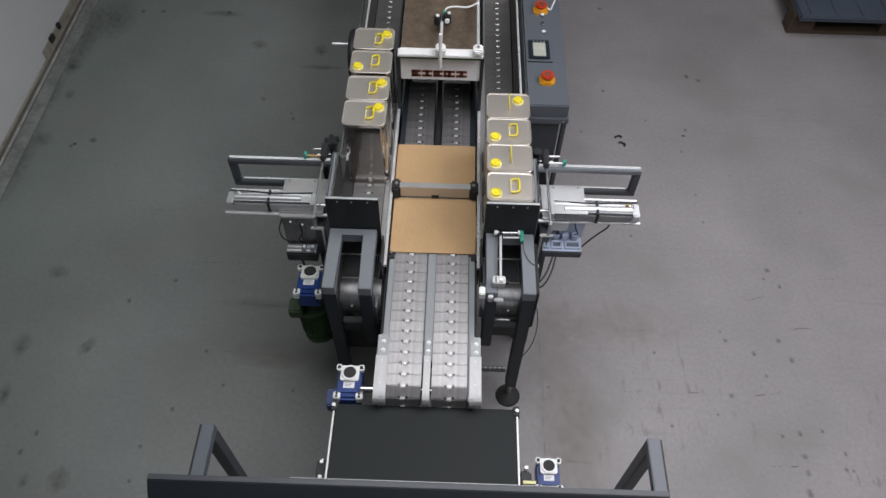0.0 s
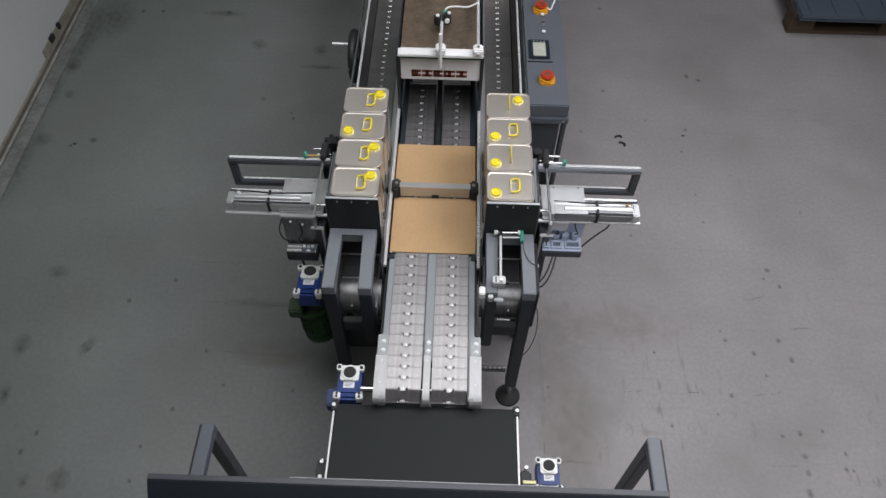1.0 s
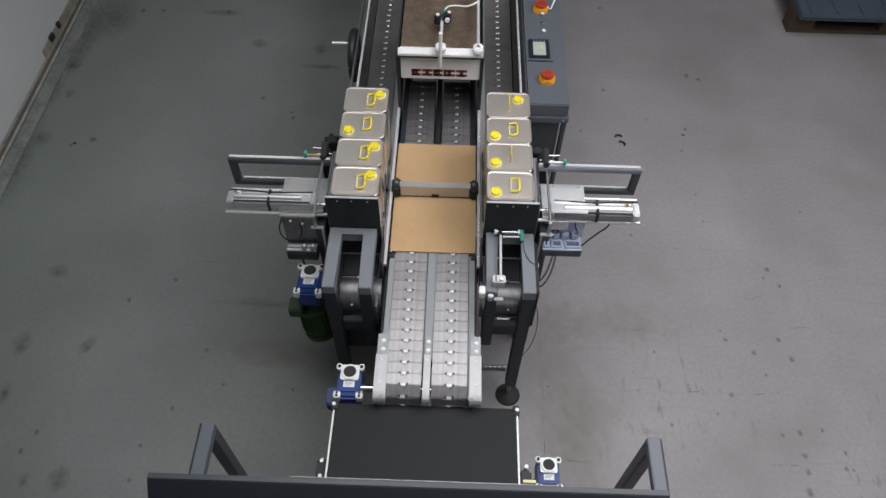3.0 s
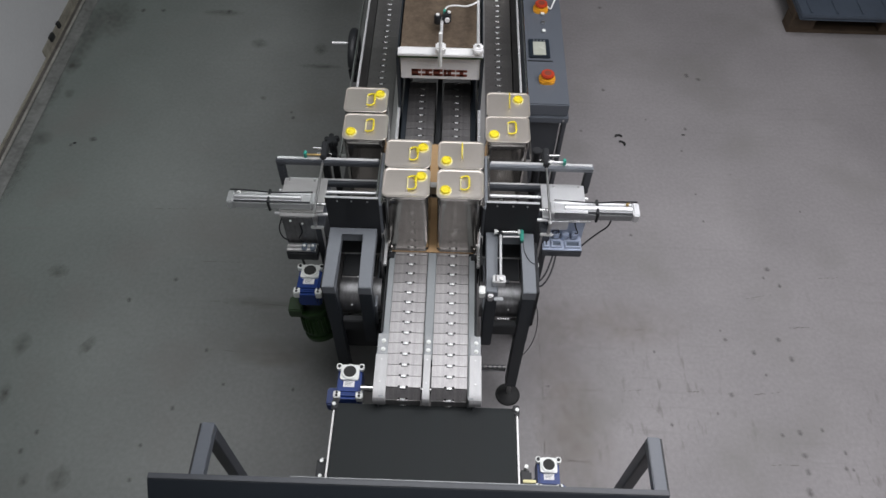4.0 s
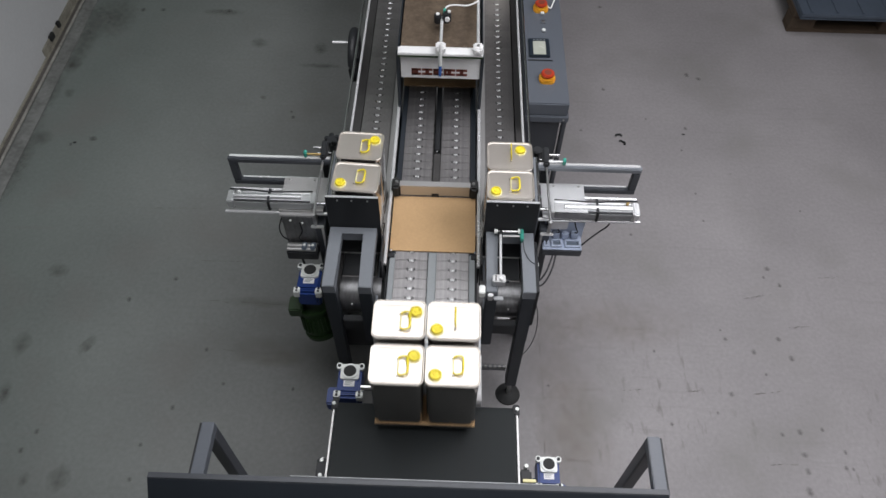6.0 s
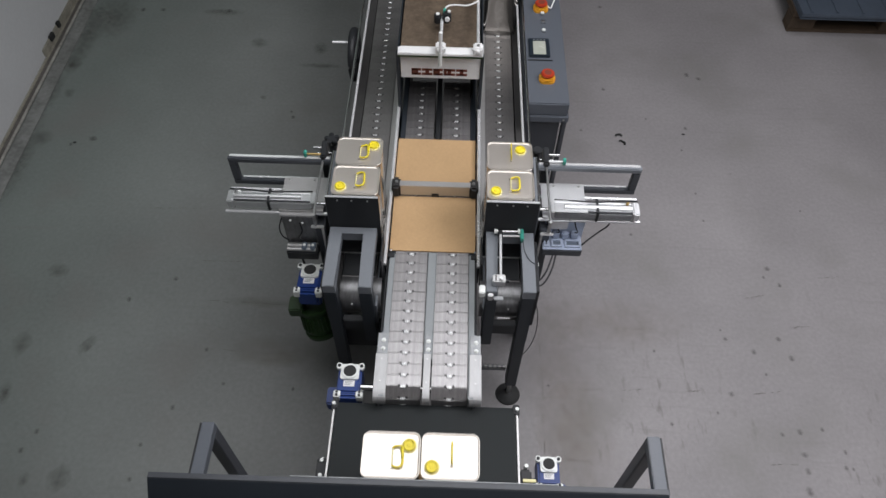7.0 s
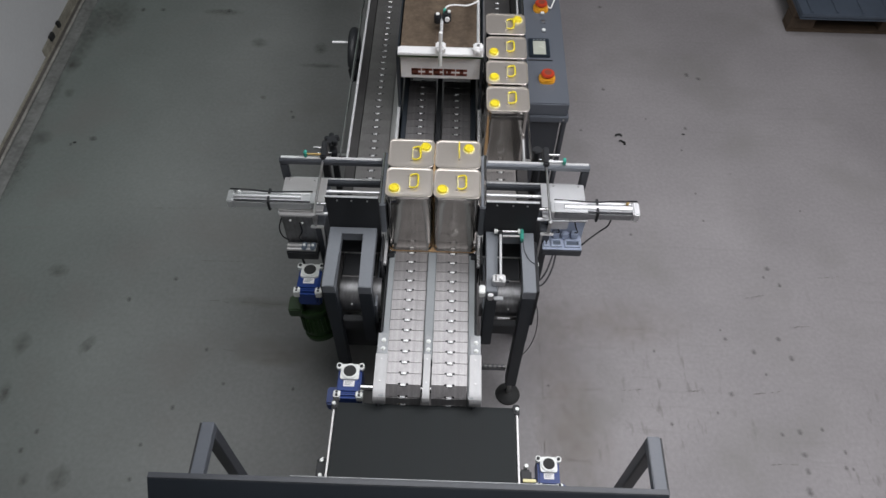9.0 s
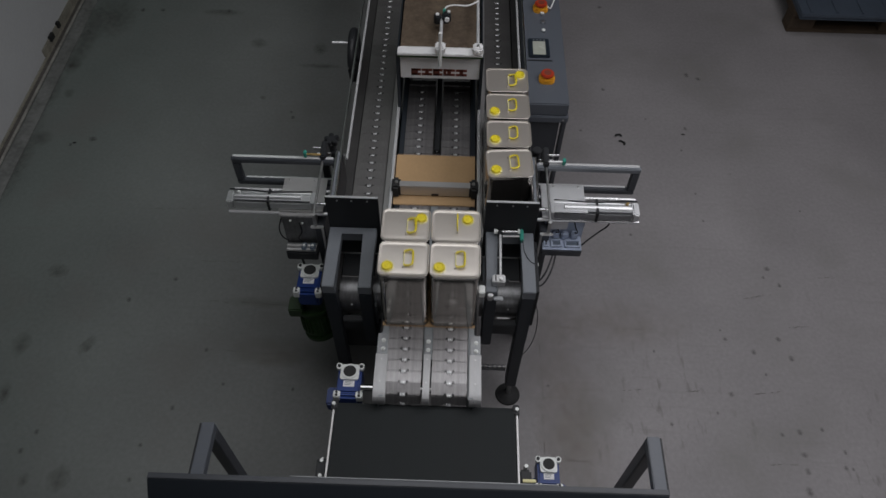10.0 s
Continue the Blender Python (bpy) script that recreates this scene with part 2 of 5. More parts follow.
STREAKED_STEEL = mat("streaked_dark_steel", (0.24, 0.24, 0.245), 0.4, 0.85, 0.25, 26, 200, 0.08, stretch=(3, 1, 1))
SCREEN = mat("lit_screen", (0.42, 0.44, 0.38), 0.25, 0, 0.05, 30, 100)
BRASS = mat("brass", (0.6, 0.42, 0.18), 0.35, 1.0, 0.08, 20, 100)


# ---- building blocks ----
ORIGIN = {}


def thing(name, at, label, category, group="", kind=""):
    """A thing's base: an Empty. at: x, y and the height over the chain's top."""
    ob = new(name)
    ob.location = (at[0], at[1], at[2] + H)
    ob.empty_display_size = 0.05
    ORIGIN[ob.name] = Vector(ob.location)
    return tagged(ob, label, category, group, kind)


def mesh_of(name, bm, material, origin, smooth=38):
    me = bpy.data.meshes.new(name)
    bm.normal_update()
    bmesh.ops.translate(bm, verts=bm.verts, vec=Vector((0, 0, H)) - origin)
    bm.to_mesh(me)
    bm.free()
    me.materials.append(material)
    if smooth:
        for p in me.polygons:
            p.use_smooth = True
        me.set_sharp_from_angle(angle=radians(smooth))
    return me


def part(name, bm, material, parent, label=""):
    origin = ORIGIN[parent.name]
    ob = new(name, mesh_of(name, bm, material, origin))
    ob.parent = parent
    ORIGIN[ob.name] = origin
    return tagged(ob, label)


def solo(name, bm, material, at, label, category="", group="", kind=""):
    """A thing or a piece of the setting in one mesh."""
    origin = Vector((at[0], at[1], at[2] + H))
    ob = new(name, mesh_of(name, bm, material, origin))
    ob.location = origin
    ORIGIN[ob.name] = origin
    return tagged(ob, label, category, group, kind)


def box(x0, x1, y0, y1, z0, z1, bevel=0.0015, bm=None, m=None):
    own = bmesh.new()
    bmesh.ops.create_cube(own, size=1)
    bmesh.ops.scale(own, vec=(abs(x1 - x0), abs(y1 - y0), abs(z1 - z0)), verts=own.verts)
    if bevel:
        bmesh.ops.bevel(own, geom=own.edges[:], offset=min(bevel, 0.45 * min(abs(x1 - x0), abs(y1 - y0), abs(z1 - z0))), segments=2, affect="EDGES")
    bmesh.ops.translate(own, vec=((x0 + x1) / 2, (y0 + y1) / 2, (z0 + z1) / 2), verts=own.verts)
    if m is not None:
        bmesh.ops.transform(own, matrix=m, verts=own.verts)
    return join(bm, own)


def join(bm, own):
    if bm is None:
        return own
    me = bpy.data.meshes.new("tmp")
    own.to_mesh(me)
    own.free()
    bm.from_mesh(me)
    bpy.data.meshes.remove(me)
    return bm


def rod(a, b, r, bm=None, seg=14, r2=None, bevel=0.0):
    a, b = Vector(a), Vector(b)
    own = bmesh.new()
    d = b - a
    bmesh.ops.create_cone(own, cap_ends=True, segments=seg, radius1=r, radius2=r if r2 is None else r2, depth=d.length)
    if bevel:
        rims = [e for e in own.edges if abs(abs(e.verts[0].co.z) - d.length / 2) < 1e-6 and abs(abs(e.verts[1].co.z) - d.length / 2) < 1e-6 and e.verts[0].co.z * e.verts[1].co.z > 0]
        bmesh.ops.bevel(own, geom=rims, offset=bevel, segments=2, affect="EDGES")
    m = Matrix.Translation((a + b) / 2) @ d.to_track_quat("Z", "Y").to_matrix().to_4x4()
    bmesh.ops.transform(own, matrix=m, verts=own.verts)
    return join(bm, own)


def tube(points, r, bm=None, seg=8):
    """A bent round bar through the points."""
    own = bmesh.new()
    pts = [Vector(p) for p in points]
    rings = []
    for i, p in enumerate(pts):
        d = (pts[min(i + 1, len(pts) - 1)] - pts[max(i - 1, 0)]).normalized()
        q = d.to_track_quat("Z", "Y")
        rings.append([own.verts.new(p + q @ Vector((r * math.cos(2 * math.pi * k / seg), r * math.sin(2 * math.pi * k / seg), 0))) for k in range(seg)])
    for a, b in zip(rings, rings[1:]):
        for k in range(seg):
            own.faces.new((a[k], a[(k + 1) % seg], b[(k + 1) % seg], b[k]))
    own.faces.new(rings[0][::-1])
    own.faces.new(rings[-1])
    return join(bm, own)


def curve_points(points, n=10):
    """A smooth line through the points."""
    pts = [Vector(p) for p in points]
    out = []
    for i in range(len(pts) - 1):
        p0, p1, p2, p3 = pts[max(i - 1, 0)], pts[i], pts[i + 1], pts[min(i + 2, len(pts) - 1)]
        for k in range(n):
            t = k / n
            out.append(0.5 * ((2 * p1) + (p2 - p0) * t + (2 * p0 - 5 * p1 + 4 * p2 - p3) * t * t + (3 * p1 - p0 - 3 * p2 + p3) * t ** 3))
    return out + [pts[-1]]


def slab(outline, z0, z1, bevel=0.0, bm=None):
    """An upright prism over an outline of x, y."""
    own = bmesh.new()
    low = [own.verts.new((x, y, z0)) for x, y in outline]
    top = [own.verts.new((x, y, z1)) for x, y in outline]
    own.faces.new(low[::-1])
    lid = own.faces.new(top)
    for i in range(len(low)):
        j = (i + 1) % len(low)
        own.faces.new((low[i], low[j], top[j], top[i]))
    if bevel:
        bmesh.ops.bevel(own, geom=lid.edges[:], offset=bevel, segments=2, affect="EDGES")
    return join(bm, own)


def round_rect(cx, cy, w, d, r, n=5):
    pts = []
    for sx, sy, a0 in ((1, 1, 0), (-1, 1, 90), (-1, -1, 180), (1, -1, 270)):
        for k in range(n + 1):
            a = radians(a0 + 90 * k / n)
            pts.append((cx + sx * (w / 2 - r) + r * math.cos(a), cy + sy * (d / 2 - r) + r * math.sin(a)))
    return pts


# ---- the hall ----
def hall():
    z = -H
    bm = bmesh.new()
    bmesh.ops.create_grid(bm, x_segments=60, y_segments=60, size=8)
    for v in bm.verts:
        v.co.x += 4.0
        v.co.y += 2.0
        v.co.z = z + 0.0025 * noise.noise(v.co * 0.8)
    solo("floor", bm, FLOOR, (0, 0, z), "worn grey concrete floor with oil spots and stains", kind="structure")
    # walls with thickness, far ones close the hall
    wall = lambda nm, b, mt, lb: solo(nm, b, mt, (0, 0, z), lb, kind="structure")
    # unseen stretch of the west wall, added dark to cut bounced light
    wall("wall_southwest_bounce_cut", box(-2.42, -2.22, -6, 0.5, z - 0.1, CEILING - H, 0), WALL_DARK, "plain dark hall wall, out of view")
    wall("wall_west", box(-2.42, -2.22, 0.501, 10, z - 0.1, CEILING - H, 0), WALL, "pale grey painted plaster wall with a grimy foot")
    wall("wall_east", box(10, 10.2, -6, 10, z - 0.1, CEILING - H, 0), WALL_DARK, "plain dark hall wall, out of view")
    wall("wall_north", box(-2.2, 10, 9.8, 10, z - 0.1, CEILING - H, 0), WALL_DARK, "plain dark hall wall, out of view")
    wall("wall_south", box(-2.2, 10, -6, -5.8, z - 0.1, CEILING - H, 0), WALL_MID, "plain grey hall wall")
    wall("ceiling", box(-2.4, 10.2, -6, 10, CEILING - H, CEILING - H + 0.15, 0), CEIL, "pale sheet ceiling of the hall")
    # the wall's foot: a ledge, a dark gap and a rounded pipe
    ledge = box(-2.22, -2.207, -6, 9.8, z, z + 0.014, 0.003)
    wall("baseboard", ledge, SKIRT, "grimy pale ledge along the wall's foot")
    wall("trim_gap", box(-2.2065, -2.186, -6, 9.8, z, z + 0.005, 0), CRACK, "dark dirty gap along the wall's foot")
    wall("trim", rod((-2.178, -6, z + 0.007), (-2.178, 9.8, z + 0.007), 0.0075, seg=10), PIPE, "dirty pipe lying along the wall's foot")
    bm = box(-2.167, -2.095, -6, 9.8, z, z + 0.0055, 0.001)
    wall("trim_strip", bm, STRIP, "mottled grey mortar strip along the wall's foot")
    wall("trim_patch", box(-2.222, -2.212, 1.9, 2.75, z + 0.016, z + 0.062, 0.003), SKIRT, "strip of broken plaster low on the wall")
    for i, (x, y, w) in enumerate(((-2.205, 2.0, 0.05), (-2.205, 2.12, 0.03))):
        wall(f"trim_stub_{i + 1}", box(x - 0.012, x + 0.006, y, y + w, z + 0.04, z + 0.075, 0.004), RUBBER, "grimy stub of an old fixing on the wall")
    # fittings of the lamps, all out of view; the last two are added
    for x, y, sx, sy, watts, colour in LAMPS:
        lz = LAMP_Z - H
        t = thing("ceiling_light", (x, y, lz - 0.08), "long white light fitting hung from the ceiling, out of view", "ceiling light", "ceiling lights")
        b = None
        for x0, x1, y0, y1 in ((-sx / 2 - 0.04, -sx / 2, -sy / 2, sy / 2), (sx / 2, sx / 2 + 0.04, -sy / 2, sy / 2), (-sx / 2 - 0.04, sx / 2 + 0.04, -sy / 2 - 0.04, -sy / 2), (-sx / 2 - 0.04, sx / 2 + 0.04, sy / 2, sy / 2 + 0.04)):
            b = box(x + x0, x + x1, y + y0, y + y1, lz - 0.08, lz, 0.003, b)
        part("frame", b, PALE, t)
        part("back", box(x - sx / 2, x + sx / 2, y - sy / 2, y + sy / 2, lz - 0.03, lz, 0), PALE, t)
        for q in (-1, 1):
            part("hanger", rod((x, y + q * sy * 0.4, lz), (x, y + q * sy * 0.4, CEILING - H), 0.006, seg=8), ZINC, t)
    # hairline joints and scratches in the concrete
    lines = [((-1.37, 0.875), (-1.07, 0.884)), ((0.543, 0.301), (0.638, 0.3)), ((0.77, 0.3), (0.95, 0.305)), ((0.445, 0.398), (0.456, 0.115)), ((0.456, 0.115), (0.4524, -0.289)), ((0.5437, 0.0131), (0.7006, 0.0172)), ((0.772, 0.0167), (0.858, 0.0244)), ((1.036, 0.0232), (1.101, 0.027)), ((1.313, 0.021), (1.423, 0.0355)), ((1.722, 0.596), (1.819, 0.604)), ((1.532, 0.337), (1.624, 0.344)), ((0.511, -0.279), (0.632, -0.277)), ((1.3175, -0.267), (1.4257, -0.2635)), ((-1.06, 0.585), (-0.87, 0.583)), ((-0.98, 0.376), (-0.608, 0.364)), ((-0.93, 0.141), (-0.573, 0.128)), ((1.365, 0.475), (1.495, 0.504))]
    for a, b in lines:
        pts = []
        for k in range(25):
            f = k / 24
            wob = 0.006 * noise.noise((a[0] * 7 + f * 6, a[1] * 9, 3))
            pts.append((a[0] + (b[0] - a[0]) * f + wob, a[1] + (b[1] - a[1]) * f + wob))
        bm = bmesh.new()
        vs = []
        nx, ny = -(b[1] - a[1]), b[0] - a[0]
        s = math.hypot(nx, ny)
        for i, (x, y) in enumerate(pts):
            w = 0.0009 * (0.5 + abs(noise.noise((x * 20, y * 20, 1)))) * (0.2 if i in (0, 24) else 1)
            vs.append((bm.verts.new((x + nx / s * w, y + ny / s * w, z + 0.0035)), bm.verts.new((x - nx / s * w, y - ny / s * w, z + 0.0035))))
        for i, (p, q) in enumerate(zip(vs, vs[1:])):
            if i in (0, 23) or noise.noise((i * 0.45, a[0] * 5, a[1] * 5)) < 0.12:
                bm.faces.new((p[0], p[1], q[1], q[0]))
        solo("floor_crack", bm, CRACK, (a[0], a[1], z), "thin dark crack in the concrete floor", kind="structure")
    # oily stains
    big = [(-2.025, 1.301, 0.055, 0.055, 0), (-1.718, 0.136, 0.035, 0.06, -20), (-1.435, 0.141, 0.019, 0.065, -35), (-1.376, -0.419, 0.033, 0.065, -30), (-2.1, 1.62, 0.05, 0.16, 0), (-2.07, 1.87, 0.05, 0.07, 0), (-2.0, 1.63, 0.03, 0.04, 20), (-2.09, 1.2, 0.06, 0.3, 0), (-2.12, 1.48, 0.035, 0.1, 0), (-2.06, 2.1, 0.07, 0.3, 0), (-1.97, 2.3, 0.13, 0.2, 0), (-1.305, 2.36, 0.12, 0.03, 0), (-1.065, 2.09, 0.05, 0.04, 0), (-0.705, 2.06, 0.04, 0.05, 0), (-0.7, 1.915, 0.12, 0.02, 0), (-1.687, 0.505, 0.05, 0.035, 20), (-1.7, -0.085, 0.03, 0.05, 0), (-1.5, -0.42, 0.02, 0.025, 0)]
    grimy = [(-0.62, 0.15, 0.2, 0.07, -3), (-0.69, 0.105, 0.18, 0.035, -3), (-0.745, 0.373, 0.16, 0.026, -2), (0.53, 0.05, 0.13, 0.5, 4), (0.8, 0.32, 0.38, 0.13, -4), (0.6, -0.2, 0.16, 0.3, 12)]
    east = [(1.504, 0.638, 0.013), (1.54, 0.551, 0.01), (1.478, 0.591, 0.008), (1.243, 0.27, 0.01), (1.353, 0.212, 0.012), (1.505, 0.186, 0.014), (1.47, 0.276, 0.012), (1.232, 0.313, 0.006), (0.933, 0.2, 0.007), (0.958, -0.118, 0.009), (1.459, -0.135, 0.011), (1.55, -0.12, 0.009), (1.388, -0.147, 0.009), (1.615, -0.211, 0.009), (1.601, -0.273, 0.009), (1.453, -0.228, 0.013), (1.452, -0.292, 0.013), (1.438, -0.369, 0.017), (1.223, 0.016, 0.012), (1.151, -0.066, 0.007), (1.628, -0.277, 0.007), (0.479, 0.027, 0.007), (1.382, 0.11, 0.007)]
    spread = [(0.871, 1.794, 0.011), (0.92, 2.515, 0.013), (1.276, 1.512, 0.011), (1.077, 1.574, 0.007), (0.728, 1.476, 0.009), (1.231, 1.357, 0.008), (1.352, 1.926, 0.015), (1.411, 1.9, 0.015), (0.908, 0.809, 0.008), (1.263, 0.903, 0.007), (1.254, 1.07, 0.007), (1.741, 0.981, 0.007), (-1.8, 2.357, 0.016), (-1.683, 2.363, 0.016), (-2.061, 1.855, 0.018), (-1.875, 1.268, 0.011), (-1.778, 1.308, 0.02), (-0.782, 1.503, 0.012), (-1.326, 0.366, 0.012), (-0.837, -0.0125, 0.009), (-0.937, 0.138, 0.01), (-0.553, -0.023, 0.008), (-1.108, -0.41, 0.01), (-1.55, -0.315, 0.012), (-1.291, 2.371, 0.016), (-0.796, 1.547, 0.009), (-1.016, -0.122, 0.011), (-1.102, -0.275, 0.009), (-1.151, 0.481, 0.012), (-1.515, -0.237, 0.011), (-1.696, -0.079, 0.013)]
    rows_of = [(r, STAIN, "dull dark oil stain soaked into the concrete floor") for r in big]
    rows_of += [(r, GRIME, "brownish grime rubbed into the concrete floor") for r in grimy]
    rows_of += [((x, y, 1.15 * r, 0.95 * r, 60 * k), SPOT, "small dark oil spot on the concrete floor") for k, (x, y, r) in enumerate(east + spread)]
    for k, ((x, y, rx, ry, turn), film, words) in enumerate(rows_of):
        bm = bmesh.new()
        ring = []
        for j in range(24):
            a = 2 * math.pi * j / 24
            q = 1 + 0.45 * noise.noise((math.cos(a) * 1.7 + x * 5, math.sin(a) * 1.7 + y * 5, 2))
            px, py = rx * 1.3 * q * math.cos(a), ry * 1.3 * q * math.sin(a)
            c, s_ = math.cos(radians(turn)), math.sin(radians(turn))
            ring.append(bm.verts.new((x + px * c - py * s_, y + px * s_ + py * c, z + 0.0032 + 0.00002 * k)))
        bm.faces.new(ring)
        ob = solo("floor_stain", bm, film, (x, y, z), words, kind="structure")
        ob.visible_shadow = False
    # crumpled scraps and dark spots lying about
    for x, y, s in ((1.26, 1.47, 0.007), (-1.86, 1.28, 0.008)):
        bm = bmesh.new()
        bmesh.ops.create_icosphere(bm, subdivisions=2, radius=s)
        for v in bm.verts:
            k = 1 + 0.5 * noise.noise(v.co * 90 + Vector((x, y, 0)) * 10)
            v.co = Vector((x + v.co.x * k * 1.3, y + v.co.y * k * 0.6, z + 0.004 + max(0, v.co.z) * 0.35))
        solo("floor_scrap", bm, RUBBER, (x, y, z), "small dark scrap lying on the concrete floor", "scrap", "scraps on the floor")

    for x, y, s, turn in ((0.918, 1.437, 0.02, 20), (0.925, 1.39, 0.022, -35)):
        pts = [(x + s * math.cos(radians(turn + 25 * k)) * (1 - 0.05 * k), y + 0.7 * s * math.sin(radians(turn + 25 * k)), z + 0.006 + 0.002 * (k % 3)) for k in range(7)]
        solo("floor_scrap", tube(curve_points(pts, 3), 0.005, seg=6), RUBBER, (x, y, z), "curled dark shaving lying on the concrete floor", "scrap", "scraps on the floor")


hall()


# ---- slat chains ----
def slat_mesh(width, g):
    """One hinged plate of a slat chain: hooked knuckles in front, a bright rounded hinge eye in the middle."""
    w, p, t = width / 2, PITCH / 2, 0.003
    out = [(-w, -p + g), (-0.0165, -p + g), (-0.0155, -p + 0.0058), (-0.0088, -p + 0.0058), (-0.0078, -p - 0.0042), (0.0078, -p - 0.0042), (0.0088, -p + 0.0058), (0.0155, -p + 0.0058), (0.0165, -p + g), (w, -p + g),
           (w, p - g), (0.0105, p - g), (0.0092, p - 0.0066), (-0.0092, p - 0.0066), (-0.0105, p - g), (-w, p - g)]
    bm = slab(out, -t, 0.0)
    own = bmesh.new()
    for s in range(5):
        a = math.pi * s / 4
        for x in (-0.0078, 0.0078):
            own.verts.new((x, -p - 0.0005 + 0.0036 * math.cos(a), 0.0016 * math.sin(a)))
    own.verts.ensure_lookup_table()
    for s in range(4):
        own.faces.new((own.verts[2 * s], own.verts[2 * s + 1], own.verts[2 * s + 3], own.verts[2 * s + 2]))
    for f in own.faces:
        f.material_index = 1
    return join(bm, own)


CHAINS = []
# how far the chains have run by when: the middle ones stand still while tins are pushed on
MIDDLE_RUN = ((0.0, 0.0), (3.02, 1.4182), (4.62, 1.4182), (4.72, 1.4442), (5.0, 1.5832), (7.72, 2.8594), (9.34, 2.8594), (9.42, 2.8814), (9.5, 2.9224), (10.0, 3.1554))
LANE_RUN = ((0.0, 0.0), (10.0, 10.0 * LANE_SPEED))


def run_at(points, t):
    for (t0, d0), (t1, d1) in zip(points, points[1:]):
        if t <= t1:
            return d0 + (d1 - d0) * (t - t0) / (t1 - t0)
    return points[-1][1]


def slat_chain(x, width, y_far, y_near, r, material, travel, phase, label):
    """An endless chain round two rollers: the slats are laid out and keyed along the loop in motions()."""
    t = thing("slat_chain", (x, 0, 0), label, "conveyor chain", "slat chains")
    bm = slat_mesh(width, 0.0008 if material is SLAT else 0.0002)
    me = bpy.data.meshes.new("slat")
    bm.to_mesh(me)
    bm.free()
    me.materials.append(material)
    # lamp glint on the hinge eyes put in as a paler metal
    me.materials.append(RAIL)
    for p in me.polygons:
        p.use_smooth = True
    me.set_sharp_from_angle(angle=radians(35))
    run = y_far - y_near
    loop = 2 * run + 2 * math.pi * r
    count = int(round(loop / PITCH))
    # the far roller takes up what is left over
    run += (count * PITCH - loop) / 2
    slats = []
    for k in range(count):
        ob = new("slat", me)
        ob.parent = t
        slats.append(ob)
    CHAINS.append((slats, y_near, run, r, travel, phase))
    return t


def loop_pose(s, y_near, run, r):
    """The pose of a slat that has gone s metres along the loop, from the far end of the upper run."""
    loop = 2 * run + 2 * math.pi * r
    s %= loop
    if s < run:
        return pose(0, y_near + run - s, 0)
    s -= run
    if s < math.pi * r:
        a = s / r
        return Matrix.Translation((0, y_near - r * math.sin(a), -r + r * math.cos(a))) @ pose(0, 0, 0, math.degrees(a))
    s -= math.pi * r
    if s < run:
        return pose(0, y_near + s, -2 * r, 180)
    a = (s - run) / r
    return Matrix.Translation((0, y_near + run + r * math.sin(a), -r - r * math.cos(a))) @ pose(0, 0, 0, 180 + math.degrees(a))


CHAIN_FAR, CHAIN_NEAR = 1.06, -0.282
slat_chain(-0.0714, 0.1105, CHAIN_FAR, CHAIN_NEAR, 0.045, SLAT, MIDDLE_RUN, 0.0370, "brushed steel slat chain on the middle track")
slat_chain(0.0714, 0.1105, CHAIN_FAR, CHAIN_NEAR, 0.045, SLAT, MIDDLE_RUN, 0.0377, "brushed steel slat chain on the middle track")
LANE_FAR, LANE_NEAR = 2.75, 0.08
slat_chain(-0.2455, 0.1143, LANE_FAR, LANE_NEAR, 0.05, LANE_SLAT, LANE_RUN, 0.0, "dull steel slat chain on a side lane")
slat_chain(0.2430, 0.1143, LANE_FAR, LANE_NEAR, 0.05, LANE_SLAT, LANE_RUN, 0.012, "dull steel slat chain on a side lane")


# ---- tin cans ----
CAN_W, CAN_D, CAN_H = 0.146, 0.118, 0.304


